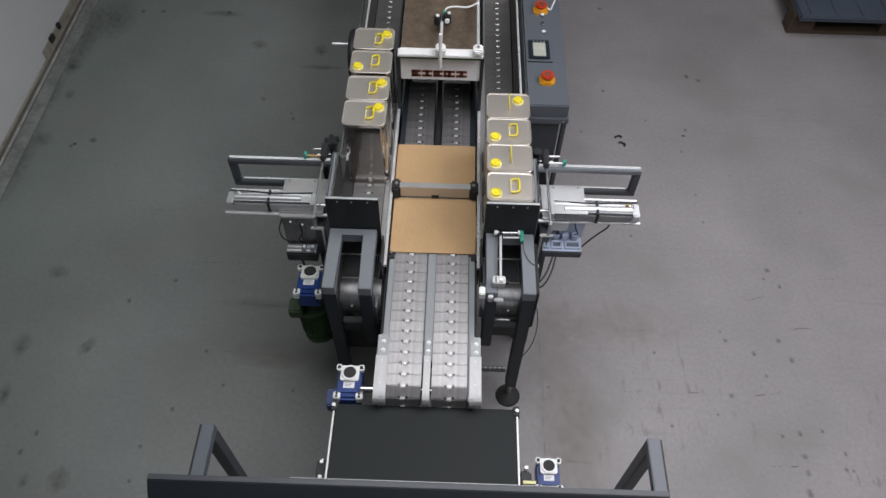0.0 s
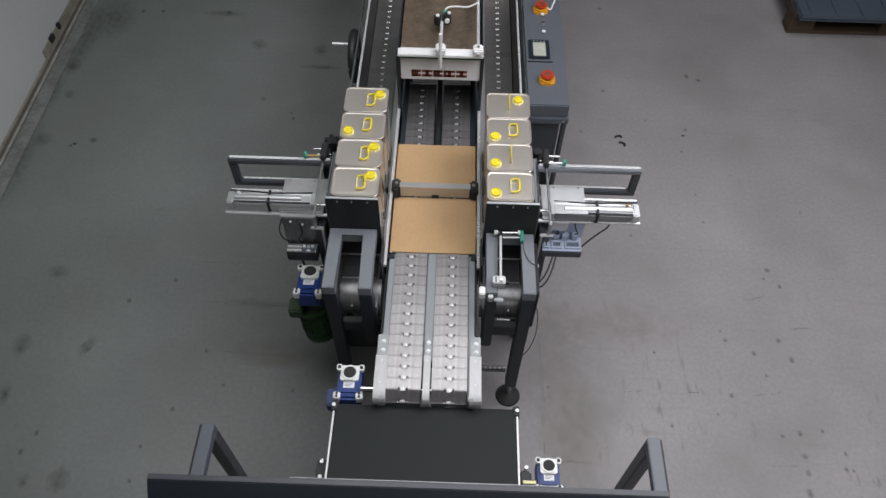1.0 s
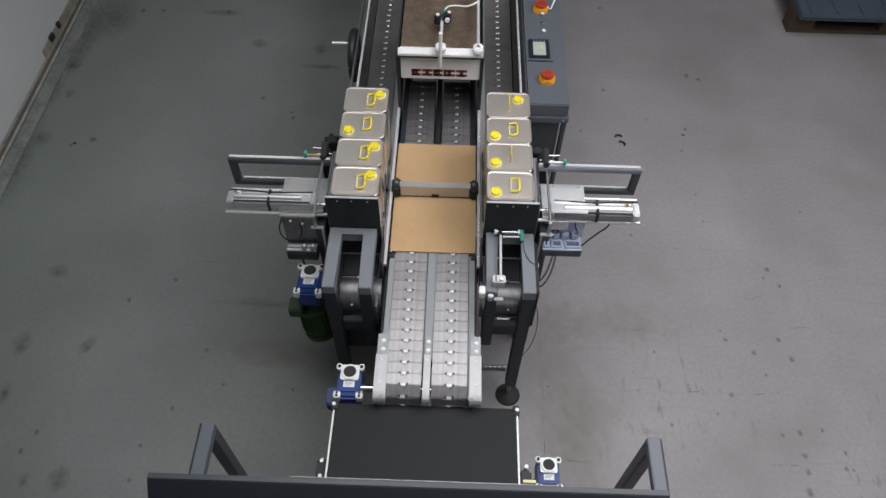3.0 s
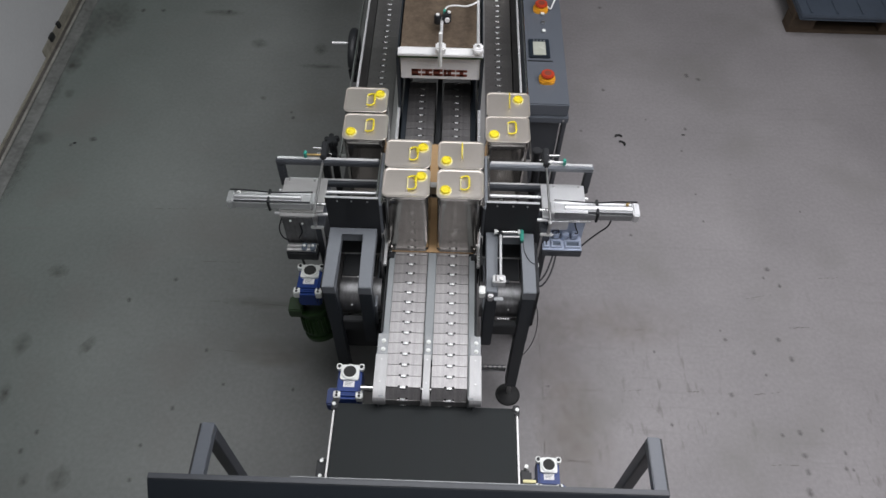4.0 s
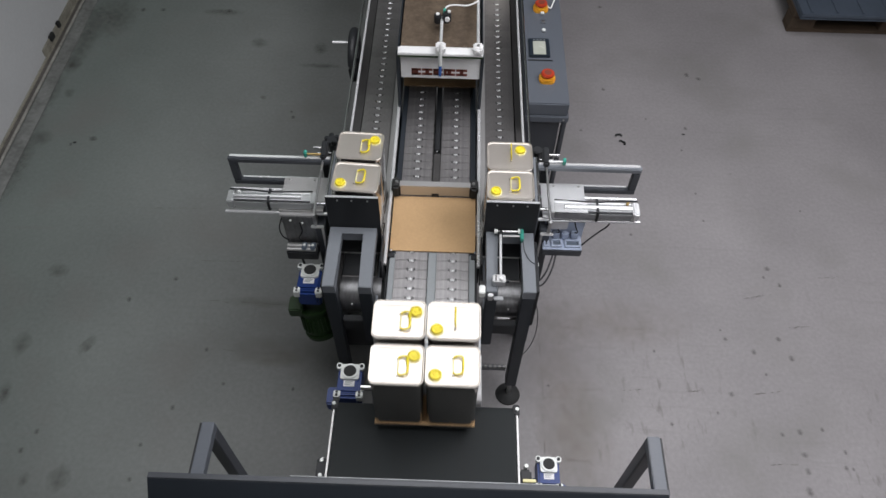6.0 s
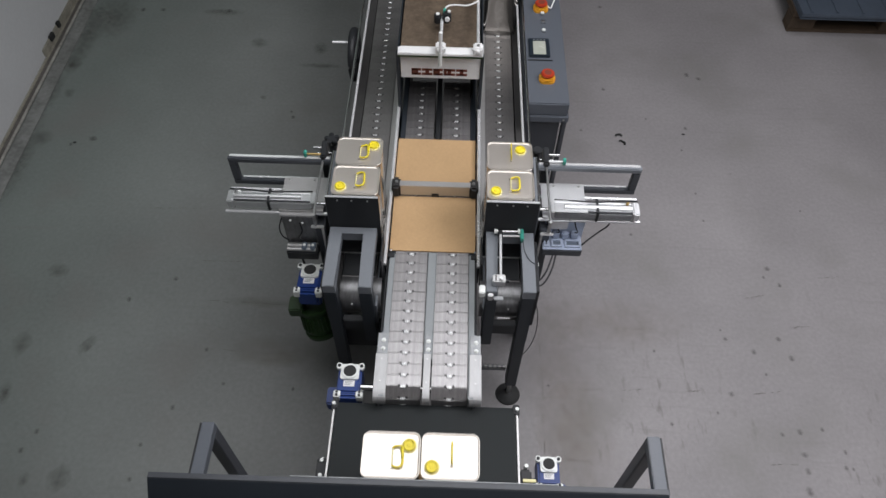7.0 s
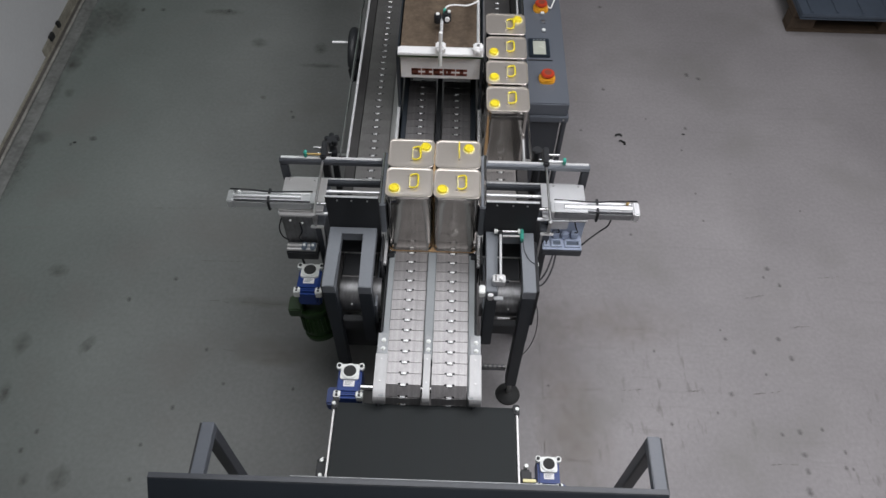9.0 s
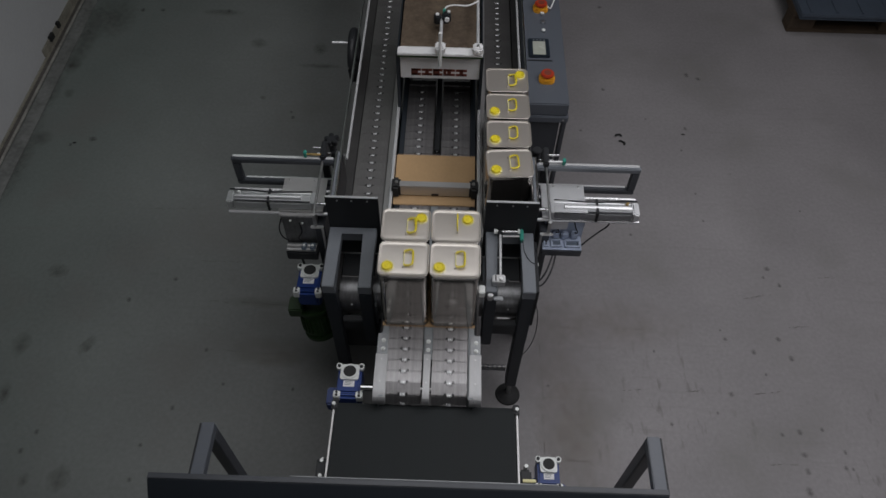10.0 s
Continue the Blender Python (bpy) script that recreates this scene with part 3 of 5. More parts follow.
def tin_can(cap_side, handle_up):
    """A five litre tin. cap_side +1: cap towards +x, +y; -1: towards -x, -y."""
    t = thing("tin_can", (0, 0, 0), "", "tin can", "tin cans on the conveyor")
    r = 0.017
    # body with pressed panels on its faces and a lower and an upper bead
    bm = bmesh.new()
    levels = [(0.0, -0.0035), (0.004, 0.0), (0.012, 0.0), (0.015, -0.002), (0.020, -0.002), (0.024, -0.0008), (0.05, -0.0014), (0.25, -0.0014), (0.278, -0.0008), (0.283, -0.002), (0.288, -0.002), (0.291, 0.0), (0.300, 0.0)]
    rings = []
    for z, d in levels:
        rings.append([bm.verts.new((x, y, z)) for x, y in round_rect(0, 0, CAN_W + 2 * d, CAN_D + 2 * d, r, 6)])
    for a, b in zip(rings, rings[1:]):
        for k in range(len(a)):
            bm.faces.new((a[k], a[(k + 1) % len(a)], b[(k + 1) % len(b)], b[k]))
    bm.faces.new(rings[0][::-1])
    # embossed oval panel on the two broad faces
    part("body", bm, TIN, t)
    for s in (-1, 1):
        own = bmesh.new()
        prof = round_rect(-0.01, 0, 0.044, 0.115, 0.0219, 7)
        rim = [own.verts.new((x, s * (CAN_D / 2 - 0.0017), 0.12 + y)) for x, y in prof]
        mid = [own.verts.new((x * 0.94, s * (CAN_D / 2 - 0.0012), 0.12 + y * 0.975)) for x, y in prof]
        inn = [own.verts.new((x * 0.86, s * (CAN_D / 2 - 0.00135), 0.12 + y * 0.95)) for x, y in prof]
        for a, b in ((rim, mid), (mid, inn)):
            for k in range(len(a)):
                own.faces.new((a[k], a[(k + 1) % len(a)], b[(k + 1) % len(a)], b[k]))
        own.faces.new(inn)
        bmesh.ops.recalc_face_normals(own, faces=own.faces)
        part("embossed_panel", own, TIN, t)
    # lid: seam roll and a sunk panel
    bm = bmesh.new()
    rings = []
    for z, d in ((0.2985, 0.0), (0.2995, 0.0022), (0.3022, 0.0024), (0.3032, 0.0012), (0.303, -0.0004), (0.3008, -0.0014), (0.2998, -0.004), (0.3002, -0.010), (0.3004, -0.02)):
        rings.append([bm.verts.new((x, y, z)) for x, y in round_rect(0, 0, CAN_W + 2 * d, CAN_D + 2 * d, max(0.006, r + d), 6)])
    for a, b in zip(rings, rings[1:]):
        for k in range(len(a)):
            bm.faces.new((a[k], a[(k + 1) % len(a)], b[(k + 1) % len(b)], b[k]))
    bm.faces.new(rings[-1])
    part("lid", bm, TIN_TOP, t)
    # screw cap with ribs, on a collar
    cx, cy = ((0.035, 0.024) if handle_up else (0.046, 0.025)) if cap_side > 0 else (-0.047, -0.029)
    bm = rod((cx, cy, 0.3), (cx, cy, 0.3032), 0.0205, seg=28, bevel=0.0012)
    part("cap_collar", bm, PALE_YELLOW, t, "pale yellow sealing collar")
    bm = bmesh.new()
    n = 36
    rings = []
    for z, rad in ((0.3032, 0.0163), (0.3092, 0.016), (0.3112, 0.0145), (0.3112, 0.0122), (0.3086, 0.0108), (0.3086, 0.0062), (0.3098, 0.005), (0.3098, 0.002)):
        rings.append([bm.verts.new((cx + (rad + (0.0005 if k % 2 and rad > 0.0155 else 0)) * math.cos(2 * math.pi * k / n), cy + (rad + (0.0005 if k % 2 and rad > 0.0155 else 0)) * math.sin(2 * math.pi * k / n), z)) for k in range(n)])
    for a, b in zip(rings, rings[1:]):
        for k in range(n):
            bm.faces.new((a[k], a[(k + 1) % n], b[(k + 1) % n], b[k]))
    bm.faces.new(rings[-1])
    part("cap", bm, YELLOW, t)
    # folding handle: two eyes and a loop
    hx, hy = (0.003, -0.006) if cap_side > 0 else (0.0, 0.0)
    if handle_up:
        hx, hy = 0.004, 0.004
    for y in (hy - 0.026, hy + 0.026):
        part("handle_eye", box(hx - 0.004, hx + 0.004, y - 0.004, y + 0.004, 0.3, 0.3065, 0.001), TIN_TOP, t, "tin eye soldered to the lid")
    lean = radians(95 if handle_up else 12)
    loop = []
    for u, y in ((0, -0.023), (0.006, -0.0265), (0.016, -0.0275), (0.0235, -0.025), (0.027, -0.018), (0.0275, 0), (0.027, 0.018), (0.0235, 0.025), (0.016, 0.0275), (0.006, 0.0265), (0, 0.023)):
        loop.append((hx + u * math.cos(lean) + 0.001, hy + y, 0.3055 + u * math.sin(lean)))
    bm = tube(curve_points(loop, 4), 0.002 if handle_up else 0.0031, seg=8)
    part("hinge_wire", tube([(hx + 0.001, hy - 0.026, 0.3055), (hx + 0.001, hy, 0.306), (hx + 0.001, hy + 0.026, 0.3055)], 0.0019, seg=8), PALE_YELLOW, t, "thin pale hinge bar")
    if cap_side > 0 and not handle_up:
        # the cap's strap is looped round the handle
        strap = [(cx - 0.012, cy - 0.008, 0.304), (cx - 0.02, cy - 0.012, 0.307), (hx + 0.026, hy + 0.012, 0.3135), (hx + 0.027, hy - 0.004, 0.314)]
        part("cap_strap", tube(curve_points(strap, 5), 0.0034, seg=8), YELLOW, t, "yellow plastic strap from cap to handle")
    part("handle", bm, YELLOW, t)
    return t


CAN_KINDS = {}
CAN_WORDS = {(1, False): "shiny square tin can, yellow cap behind, handle folded flat", (-1, False): "shiny square tin can, yellow cap in front, handle folded flat",
             (-1, True): "shiny square tin can, yellow cap in front, handle raised", (1, True): "shiny square tin can, yellow cap behind, handle raised"}


def can(kind):
    if kind not in CAN_KINDS:
        CAN_KINDS[kind] = tagged(tin_can(*kind), CAN_WORDS[kind])
        return CAN_KINDS[kind]
    return copy_thing(CAN_KINDS[kind], pose(0, 0, H))


BACK_FLAT, FRONT_FLAT, FRONT_UP, BACK_UP = (1, False), (-1, False), (-1, True), (1, True)
left_cans = [can(BACK_FLAT), can(BACK_FLAT), can(FRONT_FLAT), can(BACK_FLAT)]
right_cans = [can(FRONT_FLAT), can(FRONT_UP), can(FRONT_FLAT), can(BACK_UP)]
late_cans = [can(FRONT_FLAT), can(FRONT_FLAT), can(FRONT_FLAT), can(BACK_FLAT)]


# ---- cardboard pads ----
def cardboard_pad():
    t = thing("cardboard_pad", (0, 0, 0), "flat brown cardboard pad lying on the slat chains", "cardboard pad", "cardboard pads")
    part("top_liner", box(-0.149, 0.149, -0.122, 0.122, 0.0033, 0.004, 0.0002), CARD, t)
    part("fluting", box(-0.148, 0.148, -0.121, 0.121, 0.0007, 0.0033, 0), CARD_DARK, t, "dark corrugated core")
    part("bottom_liner", box(-0.149, 0.149, -0.122, 0.122, 0.0, 0.0007, 0.0002), CARD, t)
    return t


pads = [cardboard_pad(), cardboard_pad(), cardboard_pad()]


# ---- the pushers' sledges ----
def pusher(s):
    """s -1: on the left lane; +1: on the right. Built at rest, its face beside the lane."""
    t = thing("pusher", (s * 0.33, 0.3, 0.1), "steel pusher sledge with square bars and grey face plate", "pusher", "can pushers")
    o = 0.0 if s < 0 else 0.006
    y = 0.405 + o
    x0, x1 = s * 0.696, s * 0.345
    part("upper_bar", box(x0, x1, y - 0.011, y + 0.010, 0.228, 0.249, 0.003), ANTHRACITE if s < 0 else GREY, t, "dark square steel bar")
    part("bar_strip", box(s * 0.691, s * 0.352, y - 0.001, y + 0.0095, 0.2488, 0.2515, 0.001), RAIL, t, "bright flat strip on the bar")
    part("bar_strip", box(s * 0.666, s * 0.352, y + 0.003, y + 0.0105, 0.1398, 0.1425, 0.001), RAIL, t, "bright flat strip on the bar")
    part("lower_bar", box(x0, x1, y - 0.011, y + 0.011, 0.118, 0.14, 0.003), ANTHRACITE, t, "dark square steel bar")
    part("end_post", box(s * 0.696, s * 0.671, y - 0.011, y + 0.011, 0.14, 0.228, 0.003), ANTHRACITE, t, "dark square upright")
    part("face_plate", box(s * 0.345, s * 0.326, 0.215, 0.445, 0.10, 0.25, 0.003), GREY, t, "grey painted face plate")
    part("face_pad", box(s * 0.326, s * 0.3225, 0.222, 0.44, 0.11, 0.24, 0.001), BLACK, t, "black rubber facing")
    # rods added to draw the face plate's bright edges
    for xx in (0.327, 0.343):
        part("edge_rod", rod((s * xx, 0.222, 0.2505), (s * xx, 0.44, 0.2505), 0.0042, seg=10), STEEL, t, "bright rod drawing the bright edge of the face plate")
    for yy in (0.332 + o, 0.236 + o):
        part("guide_rod", rod((s * 0.685, yy, 0.168), (s * 0.345, yy, 0.168), 0.0062), RAIL, t, "polished round guide rod")
    return t


left_pusher, right_pusher = pusher(-1), pusher(1)


# ---- motion ----
PUSH = 0.1735


def rows(points):
    return [(t, pose(x, y, H + z, 0, 0, rz)) for t, x, y, z, rz in points]


def motions():
    # slats go round and round
    for slats, y_near, run, r, travel, phase in CHAINS:
        for k, ob in enumerate(slats):
            keyed = []
            for t in sorted({round(0.1 * i, 3) for i in range(101)} | {t for t, d in travel}):
                keyed.append((t, loop_pose(k * PITCH + run_at(travel, t) + (y_near + run - phase) % PITCH, y_near, run, r)))
            walk(ob, keyed)
    # the first four tins: side lanes, pushed together, then away on the middle chains and the belt
    away = [(4.62, 0.0), (4.72, -0.026), (5.0, -0.163), (5.5, -0.396), (5.95, -0.60), (6.3, -0.735), (6.8, -0.925), (7.0, -0.992), (7.5, -1.15), (10.0, -1.95)]
    left_y = [0.272, 0.397]
    for i, (ob, y) in enumerate(zip(left_cans[:2], left_y)):
        pts = [(0.0, -0.247, y + 0.312, 0, 0), (0.5, -0.247, y + 0.142, 0, 0), (0.86, -0.247, y + 0.02, 0, 0), (0.96, -0.247, y, 0, 0), (3.08, -0.247, y, 0, 0), (3.2, -0.24, y, 0, 0), (3.95, -0.0965, y, 0, 0), (4.1, -0.0765, y, 0, 0), (4.3, -0.0755, y, 0, 0)]
        pts += [(t, -0.0755, y + d, step(y + d), 0) for t, d in away]
        walk(ob, rows(pts))
    for ob, y in zip(right_cans[:2], (0.272, 0.397)):
        pts = [(0.0, 0.247, y, 0, 0), (3.08, 0.247, y, 0, 0), (3.2, 0.24, y, 0, 0), (3.95, 0.0975, y, 0, 0), (4.1, 0.0785, y, 0, 0), (4.3, 0.0775, y, 0, 0)]
        pts += [(t, 0.0775, y + d, step(y + d), 0) for t, d in away]
        walk(ob, rows(pts))
    # the next four
    after = [(9.34, 0.0), (9.42, -0.022), (9.5, -0.063), (10.0, -0.296)]
    l3 = [(0.0, -0.247, 0.847, 0, 0), (0.5, -0.247, 0.68, 0, 0), (0.88, -0.247, 0.545, 0, 0), (1.0, -0.247, 0.522, 0, 0), (3.08, -0.247, 0.522, 0, 0), (3.7, -0.238, 0.515, 0, 0), (4.75, -0.238, 0.513, 0, 0), (5.0, -0.246, 0.507, 0, -7), (5.2, -0.248, 0.492, 0, -11), (5.5, -0.246, 0.45, 0, -13), (5.7, -0.246, 0.385, 0, -14), (5.95, -0.247, 0.30, 0, -6), (6.15, -0.247, 0.272, 0, 0)]
    l4 = [(0.0, -0.247, 0.976, 0, 0), (0.5, -0.247, 0.806, 0, 0), (0.9, -0.247, 0.67, 0, 0), (1.02, -0.247, 0.645, 0, 0), (4.8, -0.247, 0.643, 0, 0), (5.0, -0.247, 0.638, 0, -1), (5.5, -0.245, 0.588, 0, -5), (5.7, -0.245, 0.525, 0, -6), (5.95, -0.247, 0.44, 0, -3), (6.2, -0.247, 0.397, 0, 0)]
    r3 = [(0.0, 0.247, 0.517, 0, 0), (3.08, 0.247, 0.517, 0, 0), (3.7, 0.243, 0.522, 0, 1), (4.6, 0.243, 0.521, 0, 1), (4.8, 0.246, 0.51, 0, 4), (5.0, 0.252, 0.468, 0, 7), (5.25, 0.252, 0.385, 0, 7), (5.5, 0.25, 0.298, 0, 5), (5.62, 0.247, 0.273, 0, 1), (5.8, 0.247, 0.272, 0, 0)]
    r4 = [(0.0, 0.247, 0.640, 0, 0), (4.6, 0.247, 0.638, 0, 0), (4.8, 0.247, 0.632, 0, 1), (5.0, 0.248, 0.604, 0, 2), (5.25, 0.249, 0.52, 0, 2), (5.5, 0.249, 0.428, 0, 1), (5.65, 0.247, 0.398, 0, 0), (5.8, 0.247, 0.397, 0, 0)]
    for ob, start, s, y, x in ((left_cans[2], l3, -1, 0.272, 0.0755), (left_cans[3], l4, -1, 0.397, 0.0755), (right_cans[2], r3, 1, 0.272, 0.0775), (right_cans[3], r4, 1, 0.397, 0.0775)):
        pts = start + [(7.8, s * 0.247, y, 0, 0), (7.9, s * 0.243, y, 0, 0), (8.0, s * 0.225, y, 0, 0), (8.5, s * 0.128, y, 0, 0), (8.72, s * (x + 0.007), y, 0, 0), (8.85, s * x, y, 0, 0)]
        pts += [(t, s * x, y + d, 0, 0) for t, d in after]
        walk(ob, rows(pts))
    # tins that arrive on the right lane
    for i, ob in enumerate(late_cans):
        k = 0.1365 * i
        y0, wait = 2.05 + 0.125 * i, 5.03 + 0.045 * i
        go = wait + (y0 - (1.016 + k)) / 0.347 - 8.0
        pts = [(0.0, 0.247, y0, 0, 0), (wait + 0.0 - go, 0.247, y0, 0, 0)]
        pts += [(8.0, 0.247, 1.016 + k, 0, 0), (8.5, 0.247, 0.843 + k, 0, 0), (9.0, 0.247, 0.666 + k, 0, 0), (9.5, 0.248, 0.506 + k * 0.96, 0, 1), (9.8, 0.248, 0.415 + k * 0.96, 0, 4 if i == 0 else 1), (10.0, 0.247, 0.366 + k * 0.97, 0, 4 if i == 0 else 1)]
        walk(ob, rows(pts))
    # pads
    a, b, c = pads
    y = 0.334
    walk(a, rows([(0.0, 0.001, y, 0.001, 0)] + [(t, 0.001, y + d, 0.001 + step(y + d), 0) for t, d in away]))
    to_front = [(5.08, 0.6), (5.18, 0.582), (5.3, 0.53), (5.5, 0.42), (5.6, 0.378), (5.7, 0.353), (5.85, 0.336), (6.0, 0.334)]
    walk(b, rows([(0.0, -0.002, 0.6, 0.001, 0)] + [(t, 0.0, d, 0.001, 0) for t, d in to_front] + [(9.34, 0.0, 0.334, 0.001, 0)] + [(t, 0.0, 0.334 + d, 0.001, 0) for t, d in after[1:]]))
    walk(c, rows([(0.0, -0.002, 1.29, 0.001, 0), (5.72, -0.002, 1.29, 0.001, 0), (5.85, -0.002, 1.245, 0.001, 0), (6.1, -0.002, 1.11, 0.001, 0), (6.3, -0.002, 1.0, 0.001, 0), (6.8, -0.002, 0.722, 0.001, 0), (6.9, -0.002, 0.665, 0.001, 0), (7.0, -0.002, 0.622, 0.001, 0), (7.15, -0.002, 0.602, 0.001, 0), (7.3, -0.002, 0.6, 0.001, 0), (9.8, -0.002, 0.6, 0.001, 0), (9.88, -0.002, 0.59, 0.001, 0), (10.0, -0.002, 0.54, 0.001, 0)]))
    # the drop rod before the magazine
    walk(drop_rod, [(t, pose(0.004, 0.832, 0.25 + H - d)) for t, d in ((0.0, -0.045), (5.33, -0.045), (5.4, 0.02), (5.47, 0.1), (5.8, 0.115), (5.95, 0.06), (6.1, -0.045), (10.0, -0.045))])
    # pushers
    for ob, s, back in ((left_pusher, -1, ((4.8, 1.0), (4.9, 0.88), (5.0, 0.53), (5.12, 0.12), (5.25, 0.0))), (right_pusher, 1, ((4.55, 1.0), (4.65, 0.85), (4.75, 0.45), (4.87, 0.08), (4.96, 0.0)))):
        end = ((9.33, 1.0), (9.4, 0.93), (9.5, 0.76), (9.85, 0.22), (10.0, 0.07)) if s < 0 else ((9.2, 1.0), (9.3, 0.88), (9.5, 0.42), (9.75, 0.08), (10.0, 0.015))
        out = ((0.0, 0.0), (3.06, 0.0), (3.2, 0.045), (3.95, 0.87), (4.1, 0.99), (4.3, 1.0)) + back + ((7.78, 0.0), (7.9, 0.03), (8.0, 0.13), (8.5, 0.69), (8.72, 0.96), (8.85, 1.0)) + end
        walk(ob, [(t, pose(s * (0.33 - PUSH * f), 0.3, 0.1 + H)) for t, f in out])


def step(y):
    """How far a thing has sunk from the chains to the lower belt."""
    return -0.058 * min(1.0, max(0.0, (-0.30 - y) / 0.09))


# ---- the conveyors ----
def bolt(x, y, z, parent, r=0.0065, axis=(0, 0, 1), material=None):
    a = Vector((x, y, z))
    d = Vector(axis)
    bm = rod(a - d * 0.001, a + d * 0.0045, r, seg=6)
    bm = rod(a - d * 0.001, a + d * 0.0012, r * 1.5, bm, seg=14)
    return part("bolt", bm, material or ZINC, parent)


def foot(x, y, parent):
    bm = rod((x, y, -H), (x, y, -H + 0.014), 0.05, seg=28, r2=0.045, bevel=0.003)
    bm = rod((x, y, -H + 0.014), (x, y, -H + 0.03), 0.04, bm, seg=24, r2=0.016)
    part("foot_disc", bm, RUBBER, parent, "round black levelling foot")
    part("foot_spindle", rod((x, y, -H + 0.03), (x, y, -H + 0.13), 0.0085, seg=12), ZINC, parent, "threaded zinc spindle")


def middle_track():
    t = thing("slat_conveyor", (0, 0, -H), "grey two-track slat conveyor with steel end covers", "conveyor")
    for s in (-1, 1):
        x0, x1 = (-0.147, -0.1275) if s < 0 else (0.1285, 0.148)
        part("side_frame", box(x0, x1, -0.33, 0.205, -0.16, -0.001, 0.002), LIGHT_GREY, t, "light grey painted side rail")
        part("side_frame", box(x0, x1, 0.206, 2.2, -0.16, -0.003, 0.002), BEAM_PAINT, t, "dark painted side rail")
        part("skirt", box(s * 0.150, s * 0.156, -0.10, 0.30, -0.2, -0.012, 0.001), BLACK, t, "black side skirt")
        part("bed_strip", box(s * 0.0714 - 0.03, s * 0.0714 + 0.03, -0.285, 1.04, -0.02, -0.0034, 0.001), BLACK, t, "black slide strip under the chain")
        for y in (0.75, 1.95):
            part("leg", box(s * 0.146 - 0.02, s * 0.146 + 0.02, y - 0.02, y + 0.02, -H, -0.16, 0.003), ANTHRACITE, t, "dark square leg")
        part("leg", box(s * 0.137 - 0.018, s * 0.137 + 0.018, 0.02, 0.056, -H, -0.16, 0.003), ANTHRACITE, t, "dark square leg")
    part("middle_rail", box(-0.0135, 0.0155, -0.20, 0.46, -0.05, -0.002, 0.002), LIGHT_GREY, t, "light grey strip between the chains")
    part("middle_rail", box(-0.0125, 0.0145, 0.461, 0.68, -0.05, -0.003, 0.002), LANE_FRAME, t, "dark worn strip between the chains")
    part("cross_tie", box(-0.127, 0.128, 0.02, 0.05, -0.5, -0.47, 0.003), ANTHRACITE, t)
    # bright covers where the chains turn down, each on a bolted bracket
    for x0, x1, y0 in ((-0.163, -0.124, -0.186), (-0.0115, 0.0115, -0.183), (0.1325, 0.171, -0.181)):
        bm = bmesh.new()
        prof = ((y0, 0.004), (-0.307, 0.003), (-0.331, -0.003), (-0.338, -0.016))
        up = [(bm.verts.new((x0, y, z)), bm.verts.new((x1, y, z))) for y, z in prof]
        dn = [(bm.verts.new((x0, y, z - 0.02)), bm.verts.new((x1, y, z - 0.02))) for y, z in prof]
        for a, b in zip(up, up[1:]):
            bm.faces.new((a[0], b[0], b[1], a[1]))
        for a, b in zip(dn, dn[1:]):
            bm.faces.new((a[1], b[1], b[0], a[0]))
        for k in (0, 1):
            for i in range(3):
                q = (up[i][k], dn[i][k], dn[i + 1][k], up[i + 1][k])
                bm.faces.new(q if k == 0 else q[::-1])
        bm.faces.new((up[0][0], up[0][1], dn[0][1], dn[0][0]))
        bm.faces.new((up[-1][1], up[-1][0], dn[-1][0], dn[-1][1]))
        bmesh.ops.bevel(bm, geom=bm.edges[:], offset=0.001, segments=1, affect="EDGES")
        cover = part("end_cover", bm, COVER, t, "bright stainless cover strip")
        xm = (x0 + x1) / 2
        for y in (y0 - 0.018, -0.28):
            part("screw", rod((xm, y, 0.001), (xm, y, 0.0048), 0.003, seg=10), ZINC, cover)
        part("bracket", box(x0 + 0.003, x1 - 0.003, y0, -0.112, -0.03, -0.0005 + 0.003, 0.001), BRACKET, t, "dull zinc bracket")
        for y in (-0.138, -0.168):
            bolt(xm + 0.002, y, 0.0035, t, 0.0048, material=CASTING)
    # drive shaft and sprocket drums at the near end
    part("drive_shaft", rod((-0.205, -0.282, -0.045), (0.165, -0.282, -0.045), 0.011, seg=16), STEEL, t, "polished drive shaft")
    for s in (-1, 1):
        part("sprocket_drum", rod((s * 0.0714 - 0.045, -0.282, -0.045), (s * 0.0714 + 0.045, -0.282, -0.045), 0.038, seg=20), BLACK, t)
        part("end_plate", box(s * 0.1475 - 0.006, s * 0.1475 + 0.006, -0.335, -0.10, -0.13, -0.004, 0.004), GREY, t)
    # black feed bar lying in the slot between the chains
    bar = part("feed_bar", box(-0.0095, 0.0095, 0.695, 1.13, -0.018, -0.002, 0.003), BLACK, t, "black feed bar between the chains")
    part("bar_tip", rod((0, 0.693, -0.006), (0, 0.681, -0.006), 0.005, seg=10, r2=0.003), STEEL, bar)
    for s in (-1, 1):
        part("stop_pin", rod((s * 0.146 + 0.002, 0.207, -0.004), (s * 0.146 + 0.002, 0.207, 0.014), 0.0045, seg=12, bevel=0.001), STEEL, t, "bright stop pin")
        part("pin_holder", box(s * 0.146 - 0.012, s * 0.146 + 0.016, 0.185, 0.203, -0.02, 0.003, 0.002), BLACK, t)


